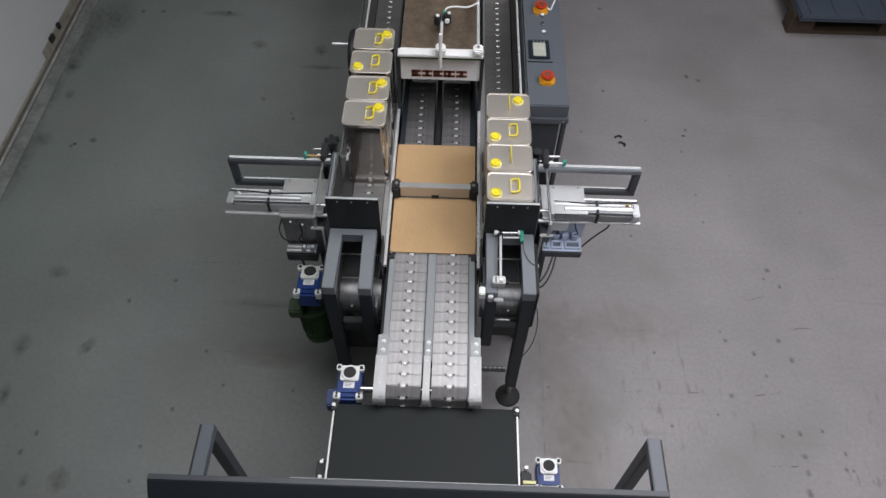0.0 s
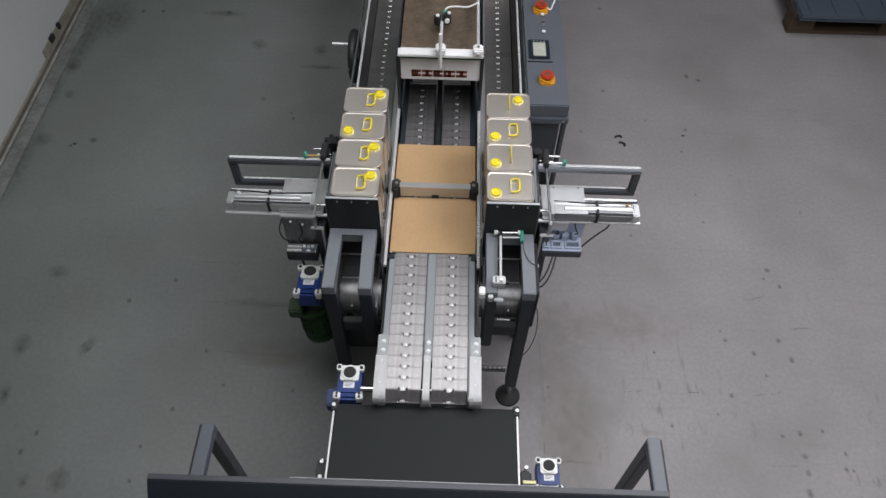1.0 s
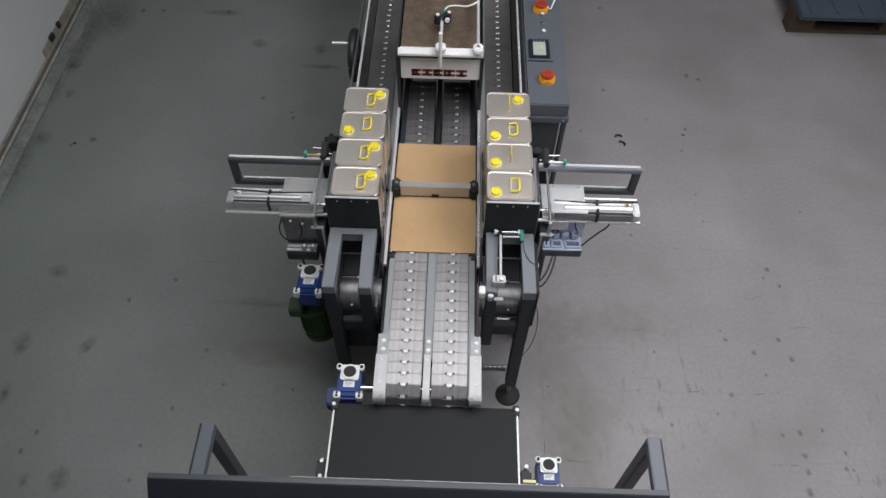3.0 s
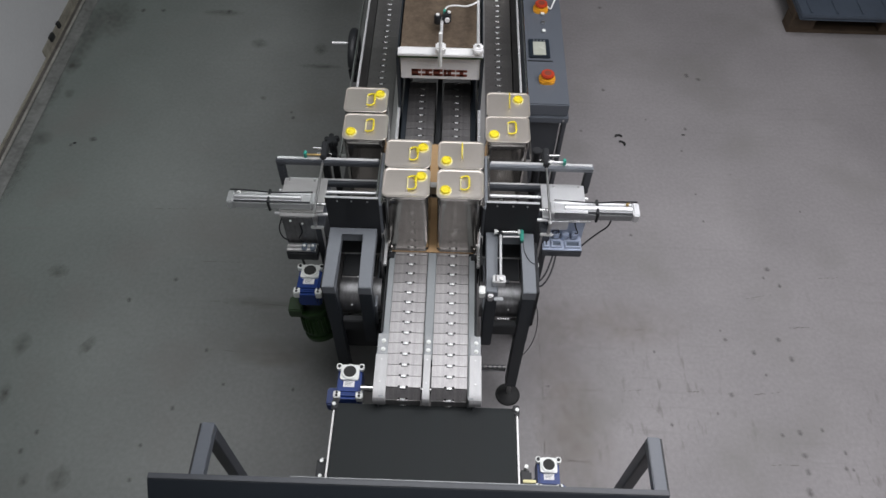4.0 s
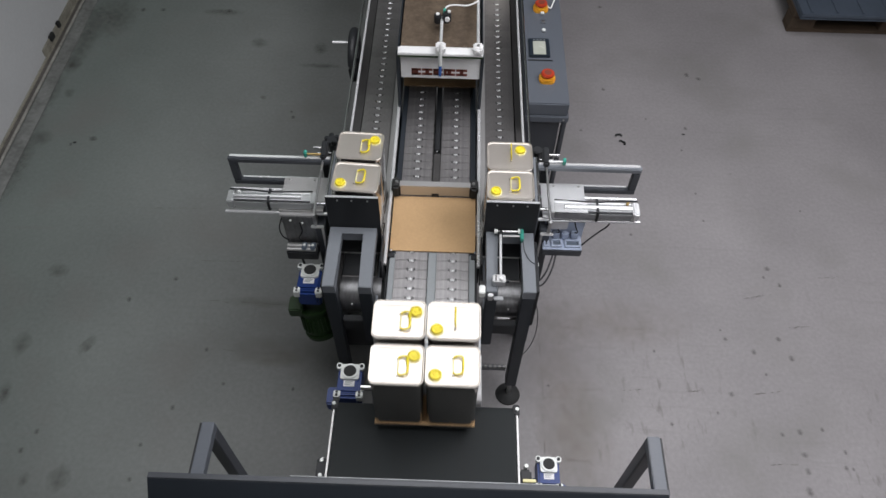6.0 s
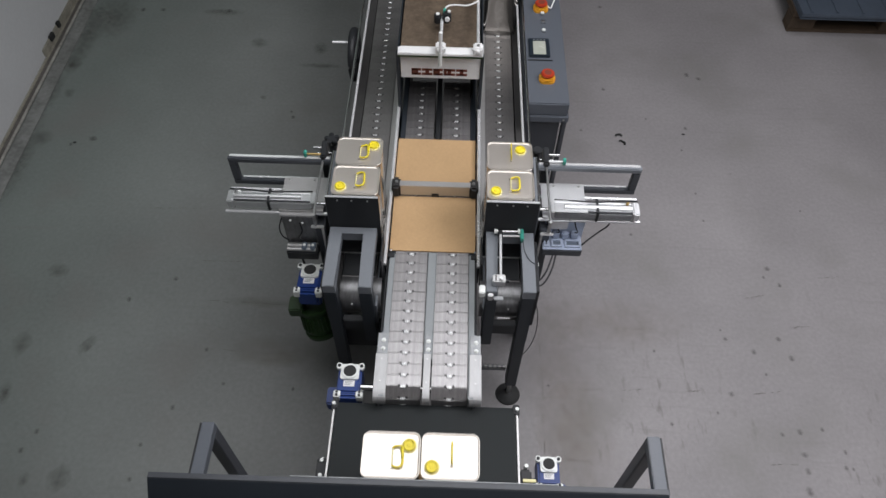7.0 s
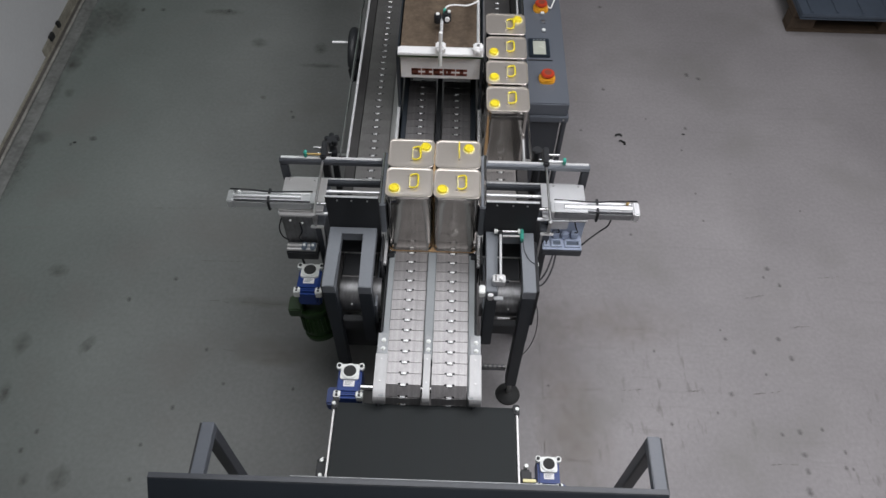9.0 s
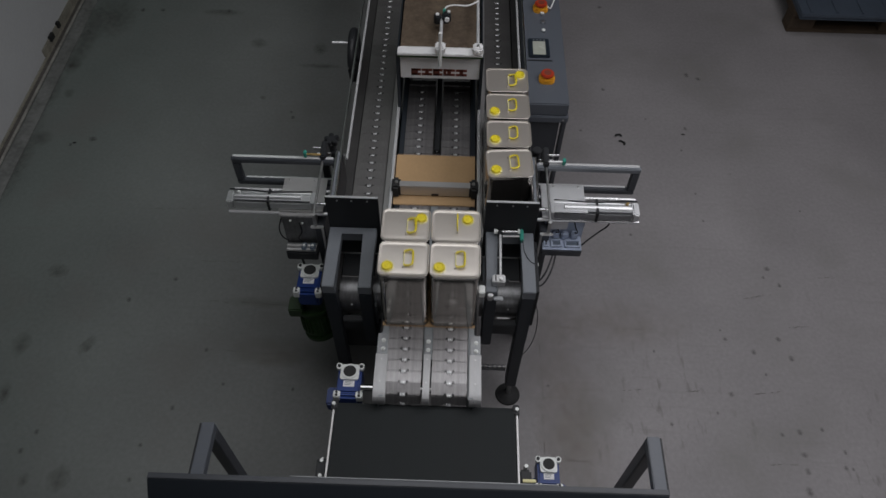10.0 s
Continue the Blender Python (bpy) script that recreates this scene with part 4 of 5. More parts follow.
def side_lane(s):
    word = "side conveyor lane with round steel guide rails"
    t = thing("side_lane", (s * 0.245, 0, -H), word, "conveyor", "side lanes")
    xc = -0.2455 if s < 0 else 0.243
    part("bed", box(xc - 0.05, xc + 0.05, 0.08, 2.75, -0.03, -0.0034, 0.001), BLACK, t, "dark lane bed")
    inner = part("inner_frame", box(s * 0.163, s * 0.186, 0.20, 2.78, -0.12, -0.001, 0.002), INOX, t, "steel frame profile")
    part("outer_frame", box(s * 0.306, s * 0.345, 0.05, 2.78, -0.14, -0.004, 0.002), LANE_FRAME, t, "dark grey steel frame profile")
    part("inner_rail", rod((s * 0.1595, 0.135, 0.03), (s * 0.1595, 2.6, 0.03), 0.007, seg=10), RAIL, t, "bright round guide rail")
    for y in (0.16, 0.56, 0.96, 1.36, 1.9):
        part("rail_post", box(s * 0.1595 - 0.004, s * 0.1595 + 0.004, y - 0.006, y + 0.006, -0.1, 0.028, 0.001), BLACK, t)
    far = ((0.314, 0.15), (0.338, 0.15))
    for x, z in far:
        part("outer_rail", rod((s * x, 0.50, z), (s * x, 2.7, z), 0.0048, seg=10), RAIL if x < 0.32 else STEEL, t, "bright round guide rail")
    for y in (0.515, 2.1):
        part("rail_holder", box(s * 0.349, s * 0.37, y - 0.012, y + 0.012, -0.14, 0.17, 0.003), BLACK, t, "black rail holder")
        part("rail_arm", box(s * 0.308, s * 0.35, y - 0.006, y + 0.006, 0.146, 0.154, 0.001), ZINC, t)
    # end stop across the lane
    stop = part("end_stop", slab([(s * 0.170, 0.2), (s * 0.338, 0.2), (s * 0.338, 0.206), (s * 0.170, 0.206)], 0.004, 0.299, 0.0), BLACK, t, "black sheet end stop")
    part("stop_edge", box(s * 0.171, s * 0.337, 0.2005, 0.2085, 0.299, 0.3015, 0.0008), ALU, stop, "bright worn top edge")
    for k in (0.205, 0.255, 0.30):
        part("rivet", rod((s * k, 0.2, 0.287), (s * k, 0.1975, 0.287), 0.003, seg=8), ZINC, stop)
    part("stop_cheek", box(s * 0.163, s * 0.168, 0.10, 0.212, -0.03, 0.10, 0.001), BLACK, stop)
    part("stop_lip", box(s * 0.172, s * 0.335, 0.194, 0.2, 0.002, 0.006, 0.001), ZINC, stop)
    part("end_shaft", rod((s * 0.186, 0.08, -0.05), (s * 0.345, 0.08, -0.05), 0.011, seg=14), STEEL, t, "polished end shaft")
    part("end_drum", rod((xc - 0.045, 0.08, -0.05), (xc + 0.045, 0.08, -0.05), 0.044, seg=20), BLACK, t)
    part("end_cover", box(xc - 0.056, xc + 0.056, 0.105, 0.199, 0.001, 0.004, 0.001), BLACK, t, "black cover over the lane's end")
    part("end_cheek", box(s * 0.176, s * 0.182, -0.012, 0.2, -0.12, 0.0, 0.003), GREY, t)
    for y in (1.0, 2.5):
        for x in (0.175, 0.33):
            part("leg", box(s * x - 0.018, s * x + 0.018, y - 0.018, y + 0.018, -H, -0.12, 0.003), ANTHRACITE, t, "dark square leg")
    # clamp with a star knob on the rail
    kx, ky, kz = (-0.364, 0.532, 0.205) if s < 0 else (0.353, 0.508, 0.205)
    bm = rod((kx, ky, kz - 0.05), (kx, ky, kz), 0.014, seg=14)
    if s < 0:
        for k in range(5):
            a = 2 * math.pi * k / 5 + 0.5
            bm = rod((kx + 0.018 * math.cos(a), ky + 0.018 * math.sin(a), kz - 0.006), (kx + 0.018 * math.cos(a), ky + 0.018 * math.sin(a), kz + 0.014), 0.009, bm, seg=12, bevel=0.002)
    bm = rod((kx, ky, kz), (kx, ky, kz + 0.013), 0.017, bm, seg=16, bevel=0.002)
    part("star_knob" if s < 0 else "clamp_knob", bm, BLACK, t, "black star knob" if s < 0 else "black round clamp knob")
    part("knob_stem", rod((s * 0.36, 0.475, 0.20), (s * 0.408, 0.475, 0.20), 0.006, seg=12), STEEL, t)


def end_frame(s):
    t = thing("end_frame", (s * 0.26, 0, -H), "grey square-tube frame around the end of a side lane", "machine frame", "end frames")
    z = 0.15
    if s < 0:
        arms = ((0.297, 0.337), (0.183, 0.224))
    else:
        arms = ((0.293, 0.334), (0.178, 0.214))
    (a0, a1), (b0, b1) = arms
    inner = 0.174 if s < 0 else 0.18
    ring = [(s * b0, -0.034), (s * b1, -0.034), (s * b1, inner), (s * a0, inner), (s * a0, -0.034), (s * a1, -0.034), (s * a1, 0.1985), (s * b0, 0.1985)]
    part("top_frame", slab(ring if s > 0 else ring[::-1], z - 0.04, z, 0.002), GREY, t, "grey welded square-tube top")
    for k, (a, b) in enumerate(arms):
        bottom = -H + 0.12 if k == 0 else -0.205
        # legs darker than the top: shade on upright faces put into paint
        part("leg", box(s * a, s * b, -0.034, 0.006, bottom, z - 0.0405, 0.003), BEAM_PAINT, t, "dark square leg" if k == 0 else "short dark square post")
    # black sheet added for the dark shade under the left lane
    if s < 0:
        part("lower_shade_sheet", box(-0.30, -0.165, 0.008, 0.014, -0.32, -0.125, 0.002), BLACK, t, "black sheet added for the shade under the lane")
    foot(s * (arms[0][0] + arms[0][1]) / 2, -0.014, t)
    part("lower_tie", box(s * 0.184, s * 0.292, -0.03, -0.006, -0.13, -0.07, 0.003), BLACK, t, "dark cross tie")
    if s > 0:
        part("tie_edge", box(s * 0.224, s * 0.268, -0.022, -0.018, -0.042, -0.036, 0.001), STEEL, t, "thin bright wiper edge")
    # curved sheet added to stand for the blurred chain round the end drum
    bm = bmesh.new()
    rows_ = []
    for k in range(13):
        a = radians(-22 + 13 * k)
        rows_.append([bm.verts.new((s * x, 0.072 - r * math.sin(a), -0.056 + r * math.cos(a))) for r in (0.066, 0.0645) for x in (0.165, 0.304)])
    for p, q in zip(rows_, rows_[1:]):
        bm.faces.new((p[0], p[1], q[1], q[0]))
        bm.faces.new((p[3], p[2], q[2], q[3]))
        bm.faces.new((p[0], q[0], q[2], p[2]))
        bm.faces.new((p[1], p[3], q[3], q[1]))
    bm.faces.new((rows_[0][0], rows_[0][2], rows_[0][3], rows_[0][1]))
    bm.faces.new((rows_[-1][0], rows_[-1][1], rows_[-1][3], rows_[-1][2]))
    bmesh.ops.recalc_face_normals(bm, faces=bm.faces)
    part("chain_turn_sheet", bm, STREAKED_STEEL, t, "curved steel sheet added for the chain turning under the frame")
    for x in (0.2, 0.262):
        part("sheet_screw", rod((s * x, 0.0125, -0.031), (s * x, 0.0085, -0.0295), 0.0032, seg=8), CASTING, t)
    if s > 0:
        part("floor_tie", box(0.157, 0.292, 0.014, 0.026, -0.506, -0.489, 0.002), BRACKET, t, "dull brown tie bar")
        part("threaded_rod", rod((0.157, 0.021, -0.482), (0.292, 0.021, -0.482), 0.006, seg=10), INOX, t, "thin bright threaded rod")
        for k in range(7):
            part("rod_thread", rod((0.165 + 0.018 * k, 0.021, -0.482), (0.173 + 0.018 * k, 0.021, -0.482), 0.0082, seg=10), BRACKET, t)
    part("guide_plate", box(s * 0.340, s * 0.352, 0.0, 0.2, -0.12, 0.10, 0.003), BLACK, t)


def tube_thing(name, pts, r, material, label, category):
    return solo(name, tube(curve_points(pts, 8), r, seg=7), material, pts[0], label, category)


def pusher_drive(s):
    t = thing("pusher_drive", (s * 0.42, 0.3, -H), "pneumatic cylinder on an aluminium bracket with valve block", "pneumatic drive", "pusher drives")
    o = 0.0 if s < 0 else 0.006
    metal = ALU if s > 0 else INOX
    # stand and bracket plates
    part("stand", box(s * 0.36, s * 0.395, 0.215 + o, 0.39 + o, -H, 0.128, 0.003), ANTHRACITE, t, "dark upright stand")
    part("base_plate", box(s * 0.362, s * 0.508, 0.232 + o, 0.376 + o, 0.178, 0.186, 0.002), metal, t, "pale aluminium plate")
    if s < 0:
        part("front_flange", box(s * 0.385, s * 0.505, 0.2195, 0.2315, 0.13, 0.1775, 0.002), INOX, t, "aluminium flange")
    for xx in (0.405, 0.49):
        for yy in (0.24, 0.366):
            part("plate_screw", rod((s * xx, yy + o, 0.186), (s * xx, yy + o, 0.189), 0.004, seg=8), ZINC, t)
    for yy in (0.332, 0.236):
        part("slide_bearing", box(s * 0.385, s * 0.45, yy - 0.012 + o, yy + 0.012 + o, 0.13, 0.1778, 0.003), metal, t, "aluminium slide block")
    # the cylinder
    y0, y1, zl, zh = (0.235, 0.283, 0.1865, 0.222) if s < 0 else (0.23, 0.282, 0.1865, 0.222)
    # right barrel in a duller metal: its shaded side put into the colour
    cyl = part("cylinder_barrel", box(s * 0.395, s * 0.652, y0, y1, zl, zh, 0.005), ALU if s < 0 else BRACKET, t, "extruded aluminium cylinder barrel")
    if s > 0:
        part("carriage_plate", box(0.397, 0.504, y0 + 0.001, y1 - 0.001, zh, zh + 0.002, 0.0008), ALU, cyl, "pale aluminium plate")
    part("barrel_rib", rod((s * 0.43, y0 + 0.024, zh - 0.002), (s * 0.648, y0 + 0.024, zh - 0.002), 0.011, seg=16), RAIL if s > 0 else ALU, cyl, "bright round barrel")
    part("barrel_rib", rod((s * 0.40, y1 - 0.008, zh - 0.002), (s * 0.648, y1 - 0.008, zh - 0.002), 0.005, seg=10), ALU, cyl)
    part("barrel_slot", box(s * 0.40, s * 0.65, y0 + 0.003, y0 + 0.009, zh - 0.001, zh + 0.0006, 0), BLACK, cyl)
    part("end_cap", box(s * 0.652, s * 0.674, y0 - 0.001, y1 + 0.001, zl - 0.002, zh + 0.001, 0.004), ALU, cyl, "cast end cap")
    part("end_cap", box(s * 0.386, s * 0.397, y0 - 0.001, y1 + 0.001, zl, zh + 0.002, 0.003), ALU, cyl, "cast end cap")
    part("cable_tie", box(s * 0.532, s * 0.540, y0 - 0.004, y1 + 0.004, zl - 0.004, zh + 0.008, 0.001), BLACK, cyl, "black cable tie")
    part("air_fitting", rod((s * 0.635, y1 - 0.012, zh), (s * 0.635, y1 - 0.012, zh + 0.012), 0.005, seg=10), BRASS if s > 0 else CASTING, cyl, "small air fitting")
    part("piston_rod", rod((s * 0.39, 0.25 + o, 0.203), (s * 0.350, 0.25 + o, 0.203), 0.006, seg=12), STEEL, cyl)
    part("sensor_cable", tube(curve_points([(s * 0.672, y1 + 0.012, zh - 0.01), (s * 0.635, y1 - 0.008, zh + 0.014), (s * 0.6, y1 - 0.001, zh + 0.004), (s * 0.535, y1 - 0.008, zh + 0.005), (s * 0.46, y1 - 0.004, zh + 0.003), (s * 0.40, y1 + 0.01, zh - 0.01)], 6), 0.0026, seg=6), BLACK, cyl)
    # bar across with clamps
    part("cross_bar", rod((s * 0.376, 0.165, 0.243), (s * 0.376, 0.45, 0.243), 0.0042, seg=12), ZINC, t, "dull round cross bar")
    part("bar_clamp", box(s * 0.371, s * 0.381, 0.166, 0.176, 0.19, 0.249, 0.002), ZINC, t, "cast clamp")
    part("bar_clamp", box(s * 0.364, s * 0.388, 0.428, 0.452, 0.10, 0.252, 0.003), BLACK, t, "black clamp")
    part("clamp_plate", box(s * 0.350, s * 0.392, 0.162, 0.174, 0.183, 0.1895, 0.002), ZINC, t)
    part("clamp_post", box(s * 0.352, s * 0.358, 0.162, 0.172, 0.02, 0.182, 0.001), INOX, t)
    part("post_foot", box(s * 0.344, s * 0.366, 0.156, 0.172, 0.012, 0.02, 0.002), CASTING, t)
    a0, a1 = (0.372, 0.417) if s < 0 else (0.372, 0.424)
    part("sensor_rod", rod((s * a0, 0.468, 0.235), (s * a1, 0.469, 0.235), 0.0052, seg=10), STEEL, t, "polished sensor rod")
    part("sensor_rod", rod((s * 0.38, 0.414, 0.262), (s * 0.43, 0.4145, 0.262), 0.004, seg=10), BRASS if s < 0 else RAIL, t)
    part("rod_clamp", box(s * 0.364, s * 0.384, 0.402, 0.476, 0.226, 0.268, 0.004), BLACK, t, "black rod clamp")
    part("green_fitting", box(s * 0.428, s * 0.438, 0.405, 0.423, 0.252, 0.276, 0.003), TEAL, t, "green plastic fitting")
    # valve block under the cylinder
    if s < 0:
        part("hanger_plate", box(-0.498, -0.392, 0.213, 0.219, 0.03, 0.178, 0.002), STREAKED_STEEL, t, "dull dark zinc hanger plate")
        for xx, zz in ((-0.47, 0.158), (-0.432, 0.145)):
            part("hanger_screw", rod((xx, 0.213, zz), (xx, 0.2095, zz), 0.004, seg=8), CASTING, t)
        blk = part("valve_block", box(-0.498, -0.392, 0.172, 0.2125, -0.012, 0.03, 0.003), BLACK, t, "black valve manifold")
        for yy in (0.182, 0.1975):
            part("valve", rod((-0.495, yy, 0.036), (-0.397, yy, 0.036), 0.0068, seg=14), INOX, blk, "bright round valve spool")
        for xx in (-0.436, -0.407):
            part("valve_coil", box(xx - 0.009, xx + 0.009, 0.176, 0.205, 0.031, 0.049, 0.003), VALVE_SHADED, blk, "blue-grey coil in the shaded tone")
            part("coil_nut", rod((xx, 0.19, 0.049), (xx, 0.19, 0.054), 0.005, seg=8), CASTING, blk)
        hoses = (((-0.492, 0.21, 0.05), (-0.508, 0.205, 0.08), (-0.512, 0.21, 0.12), (-0.498, 0.222, 0.165)), ((-0.44, 0.205, 0.05), (-0.45, 0.198, 0.08), (-0.435, 0.2, 0.115), (-0.44, 0.21, 0.15)))
    else:
        x0, x1 = 0.372, 0.508
        part("hanger_plate", box(x0 + 0.006, x1 + 0.004, 0.255, 0.261, 0.03, 0.178, 0.002), VALVE, t, "pale blue-grey hanger plate")
        blk = part("valve_block", box(x0, x1, 0.192, 0.2545, 0.03, 0.062, 0.003), ANTHRACITE, t, "dark valve manifold")
        part("manifold_top", box(x0 + 0.002, x1 - 0.001, 0.194, 0.2545, 0.0622, 0.068, 0.002), VALVE, blk, "pale blue-grey manifold top")
        for xa, xb in ((0.378, 0.396), (0.403, 0.44), (0.449, 0.502)):
            bm = box(xa, xb, 0.2, 0.206, 0.068, 0.078, 0.001)
            bm = box(xa, xb, 0.224, 0.23, 0.068, 0.078, 0.001, bm)
            bm = box(xa, xa + 0.006, 0.2062, 0.2238, 0.068, 0.078, 0.001, bm)
            bm = box(xb - 0.006, xb, 0.2062, 0.2238, 0.068, 0.078, 0.001, bm)
            part("valve", bm, VALVE, blk, "pale blue-grey valve body with an open recess")
            part("valve_floor", box(xa + 0.006, xb - 0.006, 0.2062, 0.2238, 0.068, 0.0705, 0), VALVE_SHADED, blk, "recess floor in the shaded tone")
        for xa in (0.39, 0.42, 0.45, 0.482):
            part("valve_coil", box(xa - 0.011, xa + 0.011, 0.234, 0.252, 0.0682, 0.1, 0.003), VALVE, blk, "pale blue-grey coil")
        hoses = tuple(((xa, 0.242, 0.1), (xa + 0.006, 0.232, 0.115), (xa - 0.004, 0.236, 0.14), (xa - 0.012, 0.246, 0.168)) for xa in (0.39, 0.42, 0.482))
    part("block_arm", box(s * 0.36, s * 0.3925, 0.222, 0.247, 0.004, 0.03, 0.002), ANTHRACITE, t)
    for line in hoses:
        part("air_hose", tube(curve_points(line, 5), 0.0022, seg=6), BLACK, blk)


def gearbox(name_label, x, y, z, w, tilt, motor_side, motor_mat, motor_at, motor_r, motor_len, axis):
    """A worm gearbox, its flange turned up, with a finned motor."""
    t = thing("gear_motor", (x, y, z - 0.2), name_label, "gear motor", "gear motors")
    m = Matrix.Translation((x, y, z)) @ pose(0, 0, 0, tilt)
    h = w / 2
    bm = box(-h * 0.9, h * 0.9, -h * 1.5, h * 0.9, -w * 1.15, -0.004, 0.006, None, m)
    bm = box(-h * 0.8, h * 0.8, -h * 1.82, h * 0.4, -w * 0.95, -w * 0.14, 0.008, bm, m)
    part("housing", bm, BLUE, t, "blue painted gearbox housing")
    bm = slab(round_rect(0, h * 0.15, w * 0.7, w * 0.64, 0.008), -0.004, 0.004)
    for sx in (-1, 1):
        bm = slab(round_rect(sx * h * 0.84, h * 0.62, w * 0.22, w * 0.26, 0.008), -0.008, 0.005, 0.0, bm)
    bmesh.ops.transform(bm, matrix=m, verts=bm.verts)
    flange = part("flange", bm, CASTING, t, "pale cast flange")
    for sx in (-1, 1):
        p = m @ Vector((sx * h * 0.84, h * 0.62, 0.005))
        part("screw", rod(p, p + (m.to_3x3() @ Vector((0, 0, 0.004))), 0.0055, seg=6), BLACK, flange)
        bm = box(sx * h * 0.84 - 0.011, sx * h * 0.84 + 0.011, -h * 1.86, -h * 1.3, -w * 0.42, -w * 0.06, 0.003, None, m)
        lug = part("foot_lug", bm, CASTING, t, "pale cast lug")
        for yy in (-h * 1.7, -h * 1.46):
            p = m @ Vector((sx * h * 0.84, yy, -w * 0.06))
            part("screw", rod(p, p + (m.to_3x3() @ Vector((0, 0, 0.002))), 0.0042, seg=8), BLACK, lug)
    a, b = m @ Vector((0, h * 0.15, 0.0)), m @ Vector((0, h * 0.15, 0.009))
    part("bearing_ring", rod(a, b, w * 0.325, seg=28, bevel=0.002), CASTING, t)
    part("bore_cap", rod(m @ Vector((0, h * 0.15, 0.006)), m @ Vector((0, h * 0.15, 0.0105)), w * 0.24, seg=28, bevel=0.001), RUBBER, t, "dark round bore cap")
    part("type_plate", box(-h * 0.42, h * 0.42, -h * 1.02, -h * 0.52, -0.0045, -0.0025, 0.0005, None, m), PALE, t, "pale type plate with unreadable print")
    bm = None
    for k in range(3):
        bm = box(-h * 0.32, h * (0.3 - 0.1 * k), -h * (0.64 + 0.12 * k), -h * (0.6 + 0.12 * k), -0.0026, -0.002, 0, bm, m)
    part("type_print", bm, GREY, t)
    # the motor
    c = Vector(motor_at)
    d = Vector(axis).normalized()
    a, b = c - d * motor_len / 2, c + d * motor_len / 2
    bm = rod(a, b, motor_r * 0.9, seg=28, bevel=0.004)
    n, fins = 26, []
    side = d.orthogonal().normalized()
    for k in range(n):
        ang = 2 * math.pi * k / n
        off = (Matrix.Rotation(ang, 3, d) @ side) * motor_r * 0.95
        q = d.to_track_quat("Z", "Y").to_matrix().to_4x4()
        fin = bmesh.new()
        bmesh.ops.create_cube(fin, size=1)
        bmesh.ops.scale(fin, vec=(motor_r * 0.16, 0.003, motor_len * 0.62), verts=fin.verts)
        loc = q.to_3x3().inverted() @ off
        bmesh.ops.rotate(fin, verts=fin.verts, matrix=Matrix.Rotation(math.atan2(loc.y, loc.x), 3, "Z"), cent=(0, 0, 0))
        bmesh.ops.transform(fin, matrix=Matrix.Translation(c + off) @ q, verts=fin.verts)
        fins.append(fin)
    motor = part("motor", bm, motor_mat, t, "finned motor")
    for fin in fins:
        part("fin", fin, motor_mat, motor)
    part("fan_cover", rod(b, b + d * motor_len * 0.25, motor_r, seg=28, r2=motor_r * 0.9, bevel=0.004), motor_mat, motor)
    part("face_flange", rod(a, a - d * 0.012, motor_r * 1.08, seg=28, bevel=0.002), motor_mat, motor)
    up = (Vector((-0.7, 0, 0.7)) if motor_side < 0 else Vector((0.5, 0, 0.8))).normalized()
    tc = c + up * motor_r * (1.55 if motor_r > 0.05 else 1.3)
    part("terminal_box", box(tc.x - 0.026, tc.x + 0.026, tc.y - 0.03, tc.y + 0.03, tc.z - 0.025, tc.z + 0.025, 0.005), motor_mat, motor)
    # link that carries it
    lo = z - w * 1.1
    part("torque_arm", box(x - 0.012, x + 0.012, y - h * 0.6, y + h * 0.8, lo - 0.03, lo, 0.002), ANTHRACITE, t)
    return t


